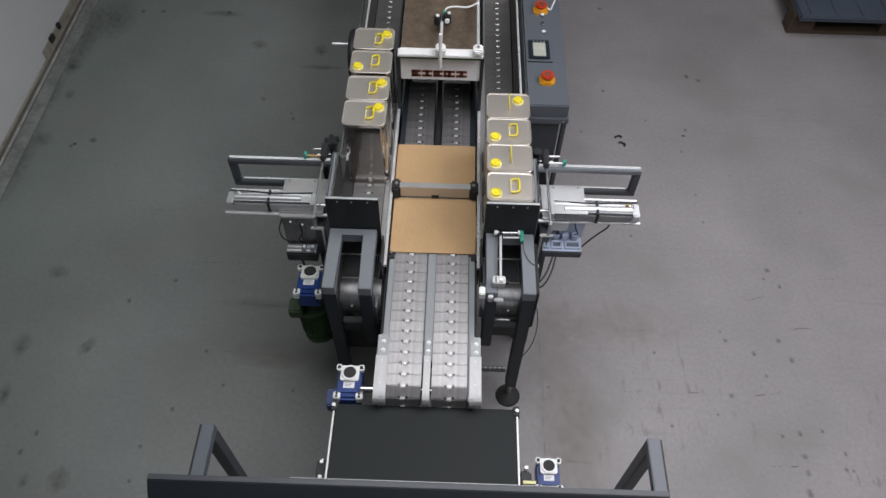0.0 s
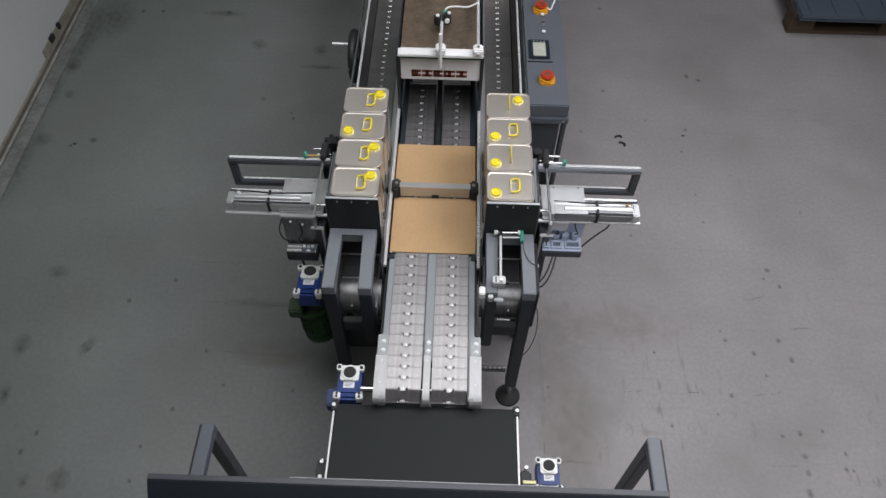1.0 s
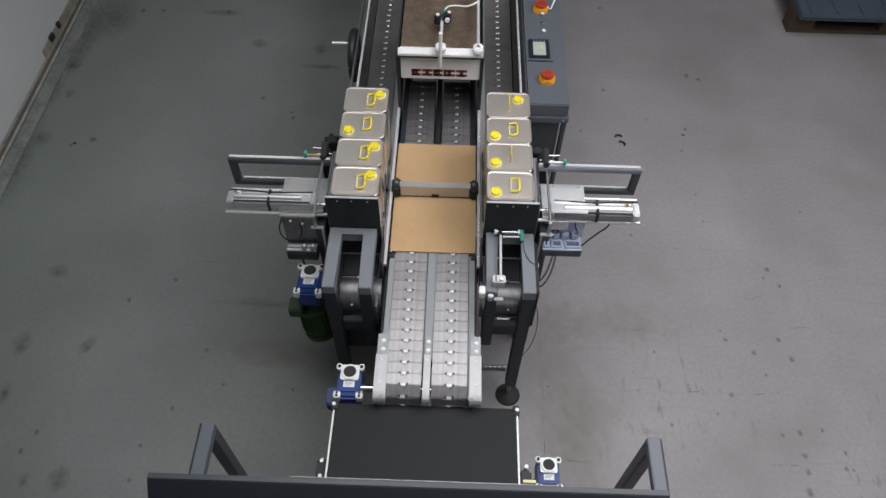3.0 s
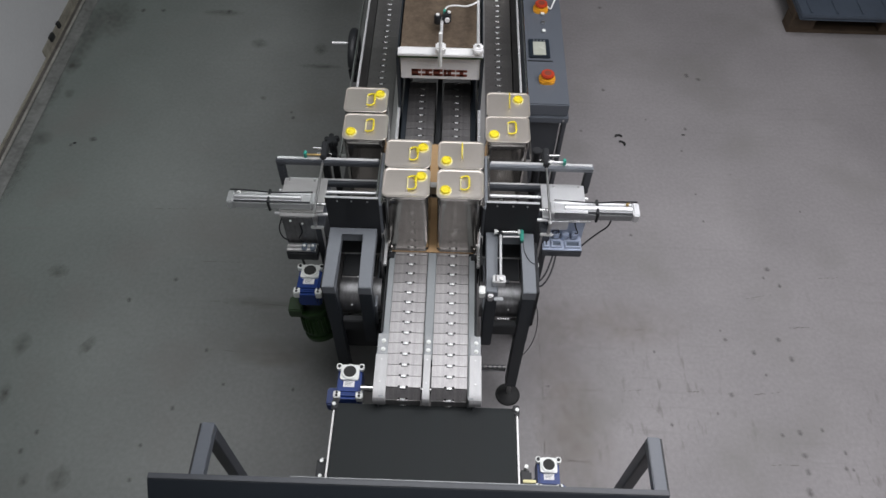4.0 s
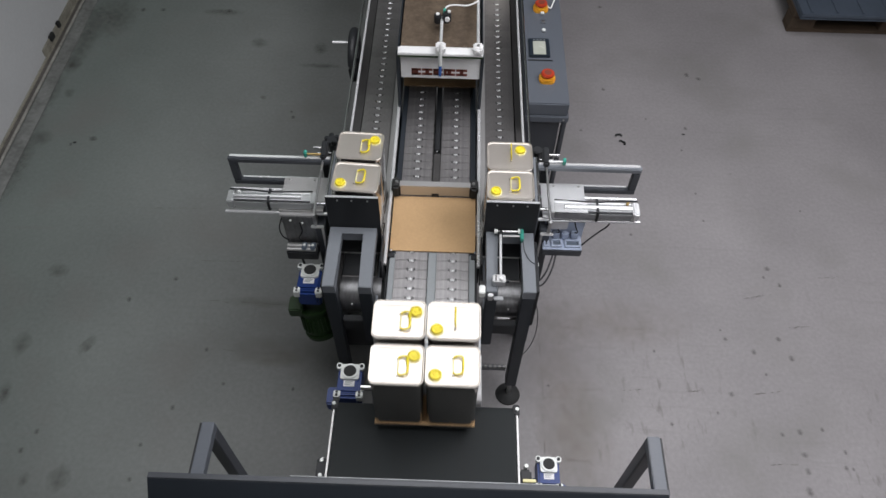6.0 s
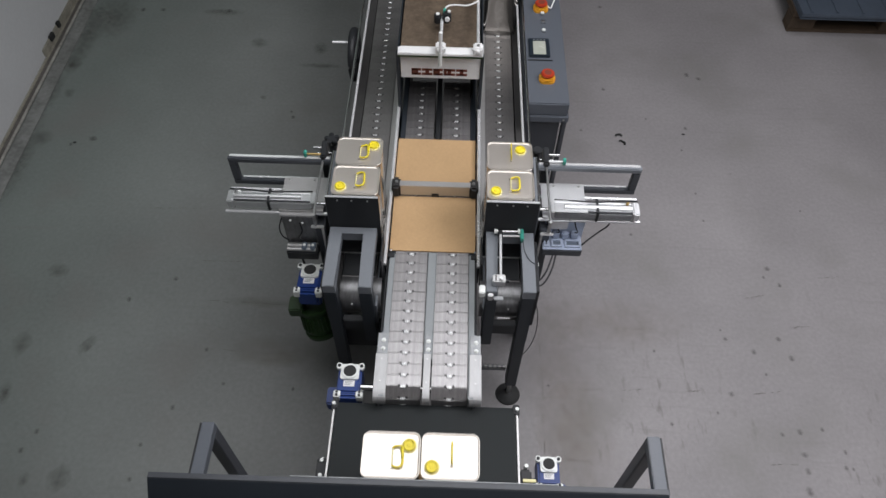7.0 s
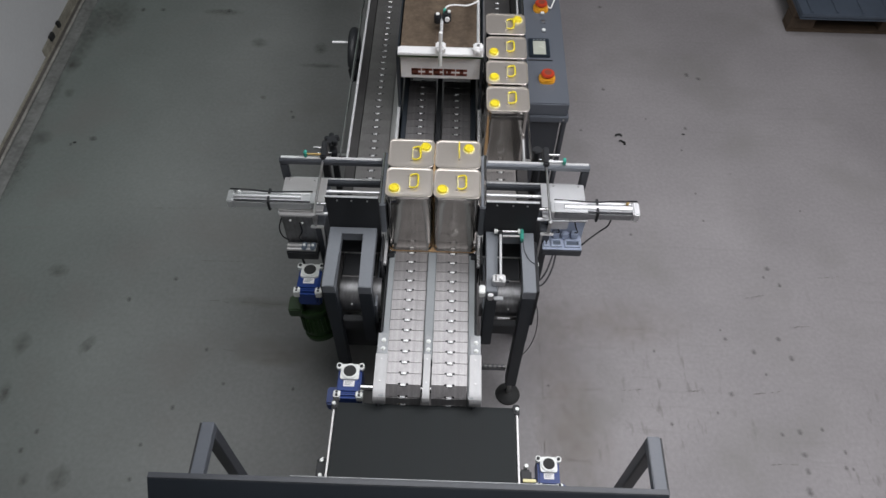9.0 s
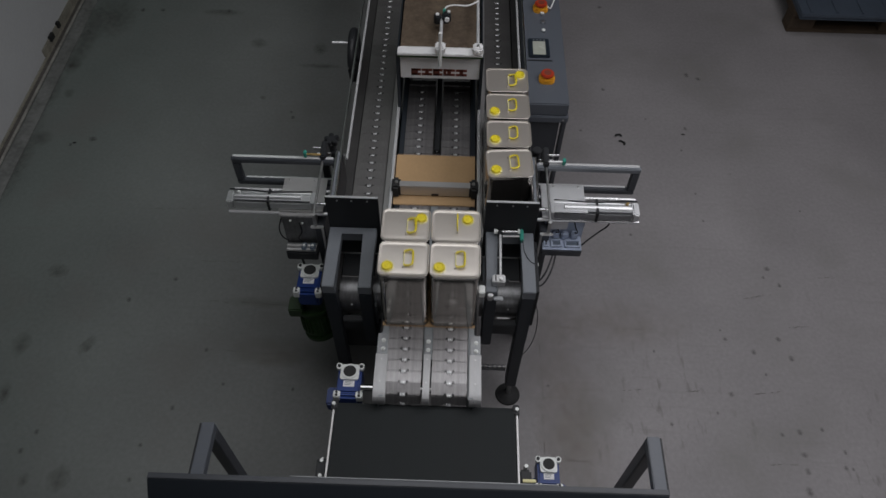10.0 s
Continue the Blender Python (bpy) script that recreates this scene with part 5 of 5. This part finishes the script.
def belt_conveyor():
    t = thing("belt_conveyor", (0, -1.3, -H), "black rubber belt conveyor with pale side rails", "conveyor")
    z = -0.057
    bm = bmesh.new()
    prof = [(-2.6, z), (-0.347, z), (-0.327, z - 0.006), (-0.319, z - 0.026), (-0.327, z - 0.046), (-0.347, z - 0.052), (-2.6, z - 0.052)]
    rings = [(bm.verts.new((-0.2775, y, zz)), bm.verts.new((0.2785, y, zz))) for y, zz in prof]
    for a, b in zip(rings, rings[1:]):
        bm.faces.new((a[0], a[1], b[1], b[0]))
    bm.faces.new([r[0] for r in rings])
    bm.faces.new([r[1] for r in rings][::-1])
    bmesh.ops.recalc_face_normals(bm, faces=bm.faces)
    part("belt", bm, BELT, t, "black rubber belt")
    for s in (-1, 1):
        x0, x1 = (-0.286, -0.2805) if s < 0 else (0.2815, 0.287)
        part("side_rail", box(x0, x1, -2.6, -0.352, z - 0.06, z + 0.003, 0.002), INOX, t, "bright narrow side rail")
        part("bearing", box(s * 0.272, s * 0.292, -0.352, -0.318, z - 0.05, z + 0.003, 0.003), BLACK, t, "black end bearing")
        part("tension_bolt", rod((s * 0.284, -0.336, z), (s * 0.284, -0.336, z + 0.012), 0.006, seg=8), CASTING, t)
        for y in (-0.6, -1.5, -2.4):
            part("leg", box(s * 0.27 - 0.018, s * 0.27 + 0.018, y - 0.018, y + 0.018, -H, z - 0.06, 0.003), ANTHRACITE, t, "dark square leg")
    # small tensioner on the other side of the motor
    part("tensioner", box(-0.318, -0.287, -0.56, -0.50, z - 0.08, z - 0.02, 0.004), BLACK, t)
    part("tensioner_screw", rod((-0.303, -0.495, z - 0.03), (-0.303, -0.57, z - 0.03), 0.005, seg=10), ZINC, t)
    for yy in (-0.508, -0.553):
        part("tensioner_cap", rod((-0.303, yy, z - 0.02), (-0.303, yy, z - 0.012), 0.0055, seg=12), CASTING, t)
    part("limit_switch", box(0.2885, 0.325, -0.56, -0.512, z - 0.08, z - 0.022, 0.006), BLACK, t, "black limit switch body")
    part("switch_strip", box(0.2975, 0.336, -0.553, -0.544, z - 0.0218, z - 0.014, 0.001), PALE_YELLOW, t, "pale yellow-green terminal strip")
    part("switch_stem", rod((0.309, -0.505, z - 0.06), (0.309, -0.505, z - 0.012), 0.006, seg=12), CASTING, t)


def gantry():
    t = thing("tube_gantry", (0.02, -0.65, -H), "dark grey square-tube gantry standing over the belt conveyor", "machine frame")
    for x0, x1 in ((-0.537, -0.506), (0.556, 0.587)):
        part("top_tube", box(x0, x1, -0.709, -0.568, 0.33, 0.36, 0.002), CABINET, t, "grey square tube")
        part("leg", box(x0, x1, -0.60, -0.568, -H, 0.3298, 0.002), ANTHRACITE, t, "dark square leg")
        edge = x0 - 0.0055 if x0 < 0 else x1
        part("edge_strip", box(edge, edge + 0.0055, -0.709, -0.57, 0.34, 0.357, 0.001), BLACK, t, "black edge strip")
        part("leg", box(x0, x1, -0.745, -0.713, -H, 0.3, 0.002), ANTHRACITE, t, "dark square leg")
    fold = [(-0.699, 0.3695), (-0.7135, 0.3685), (-0.755, 0.325), (-0.795, 0.26), (-0.795, 0.252), (-0.75, 0.317), (-0.711, 0.3605), (-0.699, 0.3605)]
    bm = bmesh.new()
    ends = [[bm.verts.new((x, y, z)) for y, z in fold] for x in (-0.632, 0.588)]
    for k in range(len(fold)):
        n = (k + 1) % len(fold)
        bm.faces.new((ends[0][k], ends[0][n], ends[1][n], ends[1][k]))
    bm.faces.new(ends[0][::-1])
    bm.faces.new(ends[1])
    bmesh.ops.recalc_face_normals(bm, faces=bm.faces)
    bmesh.ops.bevel(bm, geom=bm.edges[:], offset=0.0012, segments=2, affect="EDGES")
    part("cross_beam", bm, BEAM_PAINT, t, "dark folded sheet-metal cross beam")
    part("beam_rim", box(-0.631, 0.587, -0.7125, -0.7, 0.3698, 0.3712, 0.0005), ANTHRACITE, t, "dark grey rolled rim")
    part("beam_edge", box(-0.3, 0.33, -0.6985, -0.6965, 0.362, 0.3705, 0.0008), BRACKET, t, "bare worn metal edge")
    part("leg_bolt", rod((0.552, -0.615, 0.06), (0.548, -0.615, 0.06), 0.006, seg=8), ZINC, t)


def control_cabinet():
    t = thing("control_cabinet", (0.42, 1.3, -H), "grey control cabinet with touch panel and emergency stops", "control cabinet")
    x0, x1, y0, y1, z = 0.338, 0.497, 0.808, 1.95, 0.15
    part("desk_top", box(x0, x1, y0, y1, 0.09, z, 0.004), CABINET, t, "grey painted sheet-metal top")
    part("lip", box(x0 - 0.003, x1 + 0.006, y0 - 0.006, y1, 0.058, 0.089, 0.003), CABINET, t, "grey folded lip")
    for xx in (x0 + 0.012, x1 - 0.014):
        part("screw", rod((xx, y0 - 0.006, 0.074), (xx, y0 - 0.0085, 0.074), 0.004, seg=8), ZINC, t)
    part("body", box(x0 + 0.008, x1 - 0.022, y0 + 0.012, y1 - 0.02, -H + 0.1, 0.058, 0.003), ANTHRACITE, t, "dark cabinet body")
    for xx in (x0, x1 - 0.014):
        for yy in (y0, y1 - 0.03):
            part("post", box(xx, xx + 0.016, yy, yy + 0.03, -H, 0.0575, 0.002), ANTHRACITE, t, "dark corner post")
    # touch panel
    hmi = part("panel_frame", box(0.353, 0.437, 1.068, 1.18, z, z + 0.01, 0.003), PANEL_FRAME, t, "dark blue-black touch panel frame")
    part("screen", box(0.370, 0.4205, 1.077, 1.158, z + 0.01, z + 0.012, 0.0008), SCREEN, hmi, "pale lit screen")
    for k in range(4):
        part("key", box(0.372 + 0.014 * k, 0.378 + 0.014 * k, 1.165, 1.17, z + 0.01, z + 0.0112, 0.0005), LIGHT_GREY, hmi)
    part("panel_seal", box(0.346, 0.446, 1.05, 1.056, z, z + 0.003, 0.001), BLACK, t)
    # emergency stops
    for x, y in ((0.417, 0.943), (0.413, 1.379)):
        bm = slab(round_rect(x, y, 0.062, 0.056, 0.02), z, z + 0.012, 0.003)
        bm = rod((x, y, z + 0.012), (x, y, z + 0.02), 0.029, bm, seg=26, bevel=0.002)
        base = part("stop_base", bm, AMBER, t, "amber switch base")
        bm = rod((x, y, z + 0.02), (x, y, z + 0.026), 0.018, seg=24)
        bm = rod((x, y, z + 0.026), (x, y, z + 0.036), 0.0265, bm, seg=28, r2=0.0245, bevel=0.003)
        knob = part("stop_button", bm, ORANGE, base, "red-orange mushroom button")
        part("button_ring_mark", rod((x, y, z + 0.036), (x, y, z + 0.0364), 0.014, seg=24), PRINT, knob, "dark printed ring")
    for k, y in enumerate((1.2354, 1.2902, 1.3464)):
        b = part("button_ring", rod((0.419, y, z), (0.419, y, z + 0.006), 0.011, seg=20, bevel=0.001), GREY, t)
        part("button", rod((0.419, y, z + 0.006), (0.419, y, z + 0.01), 0.0078, seg=18, bevel=0.001), (CASTING, ZINC, CASTING)[k], b)
    part("lead", tube(curve_points([(0.432, 1.39, z + 0.02), (0.452, 1.372, z + 0.012), (0.462, 1.39, z + 0.02), (0.475, 1.43, z + 0.02)], 6), 0.003, seg=6), PALE, t)


def pad_magazine():
    t = thing("pad_magazine", (0, 1.05, -H), "steel magazine holding a stack of brown cardboard pads", "pad magazine")
    part("front_panel", box(-0.146, 0.154, 0.893, 0.899, 0.183, 0.33, 0.002), PALE, t, "white painted front panel")
    # the maker's mark: worn block shapes
    xs = -0.105
    for k, w in enumerate((0.036, 0.04, 0.036, 0.044, 0.042)):
        lo, hi, f = 0.199, 0.231, 0.8915
        bm = box(xs, xs + w, f, 0.893, hi - 0.0115, hi, 0.0006)
        bm = box(xs, xs + w, f, 0.893, lo, lo + 0.0115, 0.0006, bm)
        mid = xs + w / 2
        bm = box(-0.007, 0.007, f, 0.893, lo, hi, 0.0004, bm, Matrix.Translation((mid, 0, 0)))
        if k in (0, 2, 3):
            bm = box(xs, xs + 0.011, f, 0.893, lo, hi, 0.0004, bm)
        part("maker_mark", bm, PRINT, t, "worn dark red block-shaped mark")
        xs += w + 0.003
    # walls, posts
    for s in (-1, 1):
        x = s * 0.157 + 0.002
        part("side_wall", box(x - 0.0025, x + 0.0025, 0.899, 1.30, 0.03, 0.298, 0.001), BEAM_PAINT, t, "thin dark side wall")
        part("post", box(x - 0.006, x + 0.006, 0.885, 0.91, -0.16, 0.30, 0.002), BEAM_PAINT, t, "dark corner post")
        part("post", box(x - 0.006, x + 0.006, 1.28, 1.30, -0.16, 0.30, 0.002), GREY, t, "grey corner post")
    part("back_wall", box(-0.15, 0.154, 1.295, 1.30, 0.03, 0.32, 0.001), ANTHRACITE, t)
    part("feed_shelf", box(-0.15, 0.154, 1.12, 1.45, -0.016, -0.0005, 0.001), BLACK, t, "dark feed shelf")
    # black sheet added for the shaded inside of the magazine
    part("gate", box(-0.15, 0.154, 1.135, 1.141, 0.012, 0.183, 0.001), BLACK, t, "black sheet added for the dark behind the feed slot")
    bar = part("clamp_bar", box(-0.152, 0.160, 0.856, 0.892, 0.32, 0.332, 0.002), PALE, t, "white clamp bar")
    part("bar_seal", box(-0.15, 0.158, 0.8565, 0.891, 0.312, 0.3198, 0.001), GREEN, bar, "thin dark green strip")
    for x in (0.004, 0.14):
        blk = part("rod_clamp", box(x - 0.018, x + 0.018, 0.85, 0.89, 0.3325, 0.362, 0.005), PALE, t, "white plastic rod clamp")
        part("screw", rod((x, 0.87, 0.362), (x, 0.87, 0.366), 0.006, seg=8), ZINC, blk)
    part("sensor_rod", rod((0.004, 0.845, 0.347), (0.004, 1.045, 0.347), 0.006, seg=12), RAIL, t, "bright sensor rod")
    part("sensor_rod", rod((0.14, 0.845, 0.347), (0.14, 1.30, 0.347), 0.006, seg=12), RAIL, t, "bright sensor rod")
    part("rod_sleeve", rod((0.004, 0.832, 0.359), (0.004, 0.832, 0.3), 0.007, seg=14), CASTING, t, "pale hanging sleeve")
    part("rod_block", box(-0.003, 0.011, 0.828, 0.8378, 0.31, 0.345, 0.002), CASTING, t)
    part("sensor_clamp", rod((-0.012, 1.037, 0.33), (-0.012, 1.037, 0.366), 0.014, seg=18, bevel=0.003), BLACK, t, "black round rod clamp")
    part("clamp_screw", rod((-0.012, 1.037, 0.366), (-0.012, 1.037, 0.370), 0.007, seg=12), PALE, t)
    sens = part("sensor", box(0.004, 0.038, 1.017, 1.057, 0.335, 0.372, 0.008), BLACK, t, "black optical sensor")
    part("sensor_lens", rod((0.024, 1.02, 0.36), (0.024, 1.013, 0.36), 0.009, seg=14), PALE, sens)
    part("sensor_led", box(0.008, 0.018, 1.051, 1.063, 0.36, 0.3745, 0.001), TEAL, sens)
    part("sensor_cap", rod((0.03, 1.045, 0.372), (0.03, 1.045, 0.377), 0.006, seg=12), PALE, sens)
    part("sensor_cable", tube(curve_points([(0.012, 1.055, 0.36), (0.02, 1.085, 0.365), (0.05, 1.115, 0.352), (0.1, 1.12, 0.348), (0.14, 1.14, 0.355)], 6), 0.0032, seg=6), PALE, sens)
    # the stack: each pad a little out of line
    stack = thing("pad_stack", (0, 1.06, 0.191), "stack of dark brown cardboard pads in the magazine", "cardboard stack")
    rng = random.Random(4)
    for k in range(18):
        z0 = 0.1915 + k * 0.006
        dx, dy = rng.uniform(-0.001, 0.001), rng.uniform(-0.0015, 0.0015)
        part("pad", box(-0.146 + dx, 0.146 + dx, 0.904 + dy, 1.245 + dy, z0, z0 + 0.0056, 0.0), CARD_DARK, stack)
    part("stack_shelf", box(-0.152, 0.156, 0.902, 1.29, 0.184, 0.191, 0.001), BLACK, t)


def pad_stop_beam():
    t = thing("pad_stop_beam", (0, 0.47, 0), "steel cross beam with black clamps over the chains", "cross beam")
    bm = box(-0.128, 0.128, 0.458, 0.464, 0.010, 0.062, 0.001)
    bm = box(-0.128, 0.128, 0.464, 0.482, 0.0565, 0.062, 0.001, bm)
    part("beam", bm, INOX, t, "bright folded steel beam")
    for s in (-1, 1):
        bm = box(s * 0.125 + s * 0.0, s * 0.157, 0.446, 0.50, 0.006, 0.066, 0.008)
        clamp = part("end_clamp", bm, RUBBER, t, "black plastic clamp")
        part("clamp_screw", rod((s * 0.139, 0.47, 0.066), (s * 0.139, 0.47, 0.071), 0.006, seg=10), ZINC, clamp)
        part("clamp_foot", box(s * 0.1495, s * 0.158, 0.46, 0.49, -0.1, 0.012, 0.001), BLACK, t)
    part("beam_slot", box(-0.012, 0.014, 0.4565, 0.458, 0.011, 0.022, 0.0005), BLACK, t)


def hand_wheel():
    t = thing("hand_wheel", (-0.372, 1.2, -0.05), "black hand wheel on a steel spindle beside the lane", "hand wheel")
    c = Vector((-0.364, 1.18, 0.045))
    pts = [(c.x, c.y + 0.095 * math.cos(2 * math.pi * k / 32), c.z + 0.095 * math.sin(2 * math.pi * k / 32)) for k in range(33)]
    part("rim", tube(pts, 0.017, seg=10), BLACK, t, "black plastic rim")
    bm = rod((c.x - 0.02, c.y, c.z), (c.x + 0.02, c.y, c.z), 0.03, seg=18, bevel=0.004)
    bm = rod((c.x - 0.010, c.y, c.z), (c.x + 0.010, c.y, c.z), 0.09, bm, seg=28)
    part("hub", bm, BLACK, t, "black hub and web")
    part("spindle", rod((-0.39, c.y, c.z), (-0.345, c.y, c.z), 0.009, seg=12), STEEL, t)
    part("grip", rod((c.x, 1.17, 0.115), (c.x - 0.085, 1.17, 0.115), 0.006, seg=12), RAIL, t, "bright crank grip")
    part("counter_lug", box(c.x - 0.012, c.x + 0.012, 1.245, 1.275, 0.03, 0.11, 0.004), RUBBER, t)


def lane_sensor():
    t = thing("lane_sensor", (0.225, 0.1, 0.15), "sensor on polished rods above the lane's end frame", "sensor")
    part("cross_rod", rod((0.213, 0.1905, 0.163), (0.286, 0.1925, 0.163), 0.0055, seg=12), STEEL, t)
    part("rod_end", rod((0.204, 0.190, 0.163), (0.215, 0.1905, 0.163), 0.009, seg=12, r2=0.0075), CASTING, t)
    part("rod_end", rod((0.281, 0.1923, 0.163), (0.288, 0.1926, 0.163), 0.0085, seg=12), CASTING, t)
    part("fitting", box(0.2885, 0.3, 0.155, 0.204, 0.1505, 0.168, 0.004), TEAL, t, "green plastic fitting")
    part("fitting_lead", tube(curve_points([(0.296, 0.16, 0.166), (0.302, 0.12, 0.154), (0.318, 0.085, 0.153), (0.333, 0.075, 0.152)], 6), 0.0012, seg=6), BLACK, t, "thin black lead")
    part("knuckle", box(0.216, 0.231, 0.168, 0.188, 0.1502, 0.176, 0.003), BLACK, t)
    part("long_rod", rod((0.2235, 0.185, 0.17), (0.2212, 0.004, 0.17), 0.0046, seg=12), RAIL, t, "bright long rod")
    part("rod_shelf", rod((0.222, 0.176, 0.1555), (0.287, 0.178, 0.1555), 0.004, seg=10), INOX, t)
    head = part("sensor_head", box(0.196, 0.236, -0.016, 0.012, 0.1502, 0.180, 0.003), ZINC, t, "zinc sensor head")
    part("head_slot", box(0.204, 0.208, -0.012, 0.008, 0.180, 0.1806, 0), BLACK, head)
    part("clamp_knob", rod((0.236, -0.004, 0.166), (0.247, -0.004, 0.166), 0.007, seg=12), BLACK, head)
    part("head_bolt", rod((0.222, -0.006, 0.180), (0.222, -0.006, 0.186), 0.006, seg=8), PALE, head)
    part("lower_head", box(0.183, 0.2, -0.05, -0.036, 0.118, 0.146, 0.003), ZINC, t, "zinc clamp block")
    # plate added where the turning slats show a highlight
    part("slat_sheen_plate", box(0.202, 0.232, -0.05, -0.036, 0.12, 0.128, 0.002), BRACKET, t, "dull plate added for the sheen on the turning slats")
    part("side_block", box(0.155, 0.175, -0.04, -0.01, 0.12, 0.150, 0.003), CASTING, t, "pale cast clamp block")


def pallet_load():
    z = -H
    t = thing("euro_pallet", (2.6, 2.75, z), "weathered wooden pallet on the concrete floor", "pallet")
    for k in range(3):
        for j in range(3):
            x, y = 2.004 + 0.5275 * k, 2.34 + 0.35 * j
            part("block", box(x, x + 0.145, y, y + 0.1, z + 0.022, z + 0.1, 0.004), WOOD, t)
    for j in range(3):
        part("skid", box(2.004, 3.204, 2.34 + 0.35 * j, 2.44 + 0.35 * j, z, z + 0.0218, 0.002), WOOD, t)
    for k in range(3):
        part("stringer", box(2.004 + 0.5275 * k, 2.149 + 0.5275 * k, 2.34, 3.14, z + 0.1002, z + 0.122, 0.002), WOOD, t)
    for j in range(5):
        part("deck_board", box(2.004, 3.204, 2.34 + 0.17 * j, 2.46 + 0.17 * j, z + 0.1222, z + 0.144, 0.002), WOOD, t)
    b = thing("sheet_stack", (2.6, 2.7, z + 0.144), "stack of blue-grey plastic sheets on the wooden pallet", "sheet stack")
    for k in range(4):
        part("sheet", box(2.008 + 0.003 * (k % 2), 3.21, 2.262 + 0.004 * (k % 3), 3.15, z + 0.1445 + 0.009 * k, z + 0.153 + 0.009 * k, 0.002), BOX_GREY, b)
    for k in range(8):
        part("sheet_rib", box(2.06 + 0.145 * k, 2.075 + 0.145 * k, 2.28, 3.14, z + 0.18, z + 0.186, 0.002), BOX_GREY, b)
    part("edge_strip", box(2.008, 3.21, 2.258, 2.262, z + 0.165, z + 0.182, 0.001), BOX_GREY, b)


def drop_rod_thing():
    t = thing("drop_rod", (0.004, 0.832, 0.25), "white and blue rod sliding before the pad magazine", "rod")
    part("white_rod", rod((0.004, 0.832, 0.31), (0.004, 0.832, 0.4), 0.0058, seg=12), PALE, t, "white rod")
    part("blue_tip", rod((0.004, 0.832, 0.255), (0.004, 0.832, 0.31), 0.0055, seg=12), BLUE_PLASTIC, t, "blue tip")
    return t


drop_rod = drop_rod_thing()
middle_track()
for side in (-1, 1):
    side_lane(side)
    end_frame(side)
    pusher_drive(side)
gearbox("blue worm gear motor with green motor beside the side lane", -0.42, 0.134, -0.035, 0.088, -6, -1, GREEN, (-0.408, 0.075, -0.235), 0.062, 0.10, (0.15, -0.35, -0.9))
gearbox("blue worm gear motor on the slat conveyor's drive shaft", -0.245, -0.235, -0.05, 0.084, -4, -1, BLUE, (-0.255, -0.285, -0.17), 0.042, 0.04, (-1, 0, 0))
gearbox("small blue worm gear motor beside the belt conveyor", 0.381, -0.492, -0.11, 0.074, -4, 1, BLUE, (0.38, -0.56, -0.22), 0.045, 0.09, (0, -1, 0))
belt_conveyor()
gantry()
control_cabinet()
pad_magazine()
pad_stop_beam()
hand_wheel()
lane_sensor()
pallet_load()
tube_thing("black_cable", [(-0.455, 0.19, 0.0), (-0.45, 0.18, -0.02), (-0.44, 0.17, -0.06), (-0.43, 0.19, -0.12)], 0.0042, BLACK, "black cable from valve block to gear motor", "cable")
tube_thing("black_cable", [(0.50, 0.23, 0.02), (0.54, 0.27, 0.02), (0.58, 0.30, 0.03), (0.61, 0.31, 0.06), (0.60, 0.29, 0.14), (0.56, 0.262, 0.152)], 0.003, BLACK, "black cable hanging under the pneumatic cylinder", "cable")
tube_thing("black_cable", [(0.415, 0.2, 0.032), (0.402, 0.165, 0.02), (0.385, 0.125, 0.02), (0.362, 0.09, 0.03), (0.344, 0.08, 0.05)], 0.003, BLACK, "black cable between valve block and end frame", "cable")
tube_thing("black_cable", [(0.425, 0.2, 0.032), (0.412, 0.155, 0.01), (0.392, 0.11, 0.01), (0.366, 0.07, 0.03), (0.342, 0.06, 0.06)], 0.003, BLACK, "black cable between valve block and end frame", "cable")
tube_thing("black_cable", [(0.335, 0.02, 0.05), (0.365, 0.02, -0.06), (0.372, 0.01, -0.18), (0.36, 0.0, -0.27), (0.333, -0.015, -0.32)], 0.0016, BLACK, "black cable sagging beside the end frame's leg", "cable")

motions()
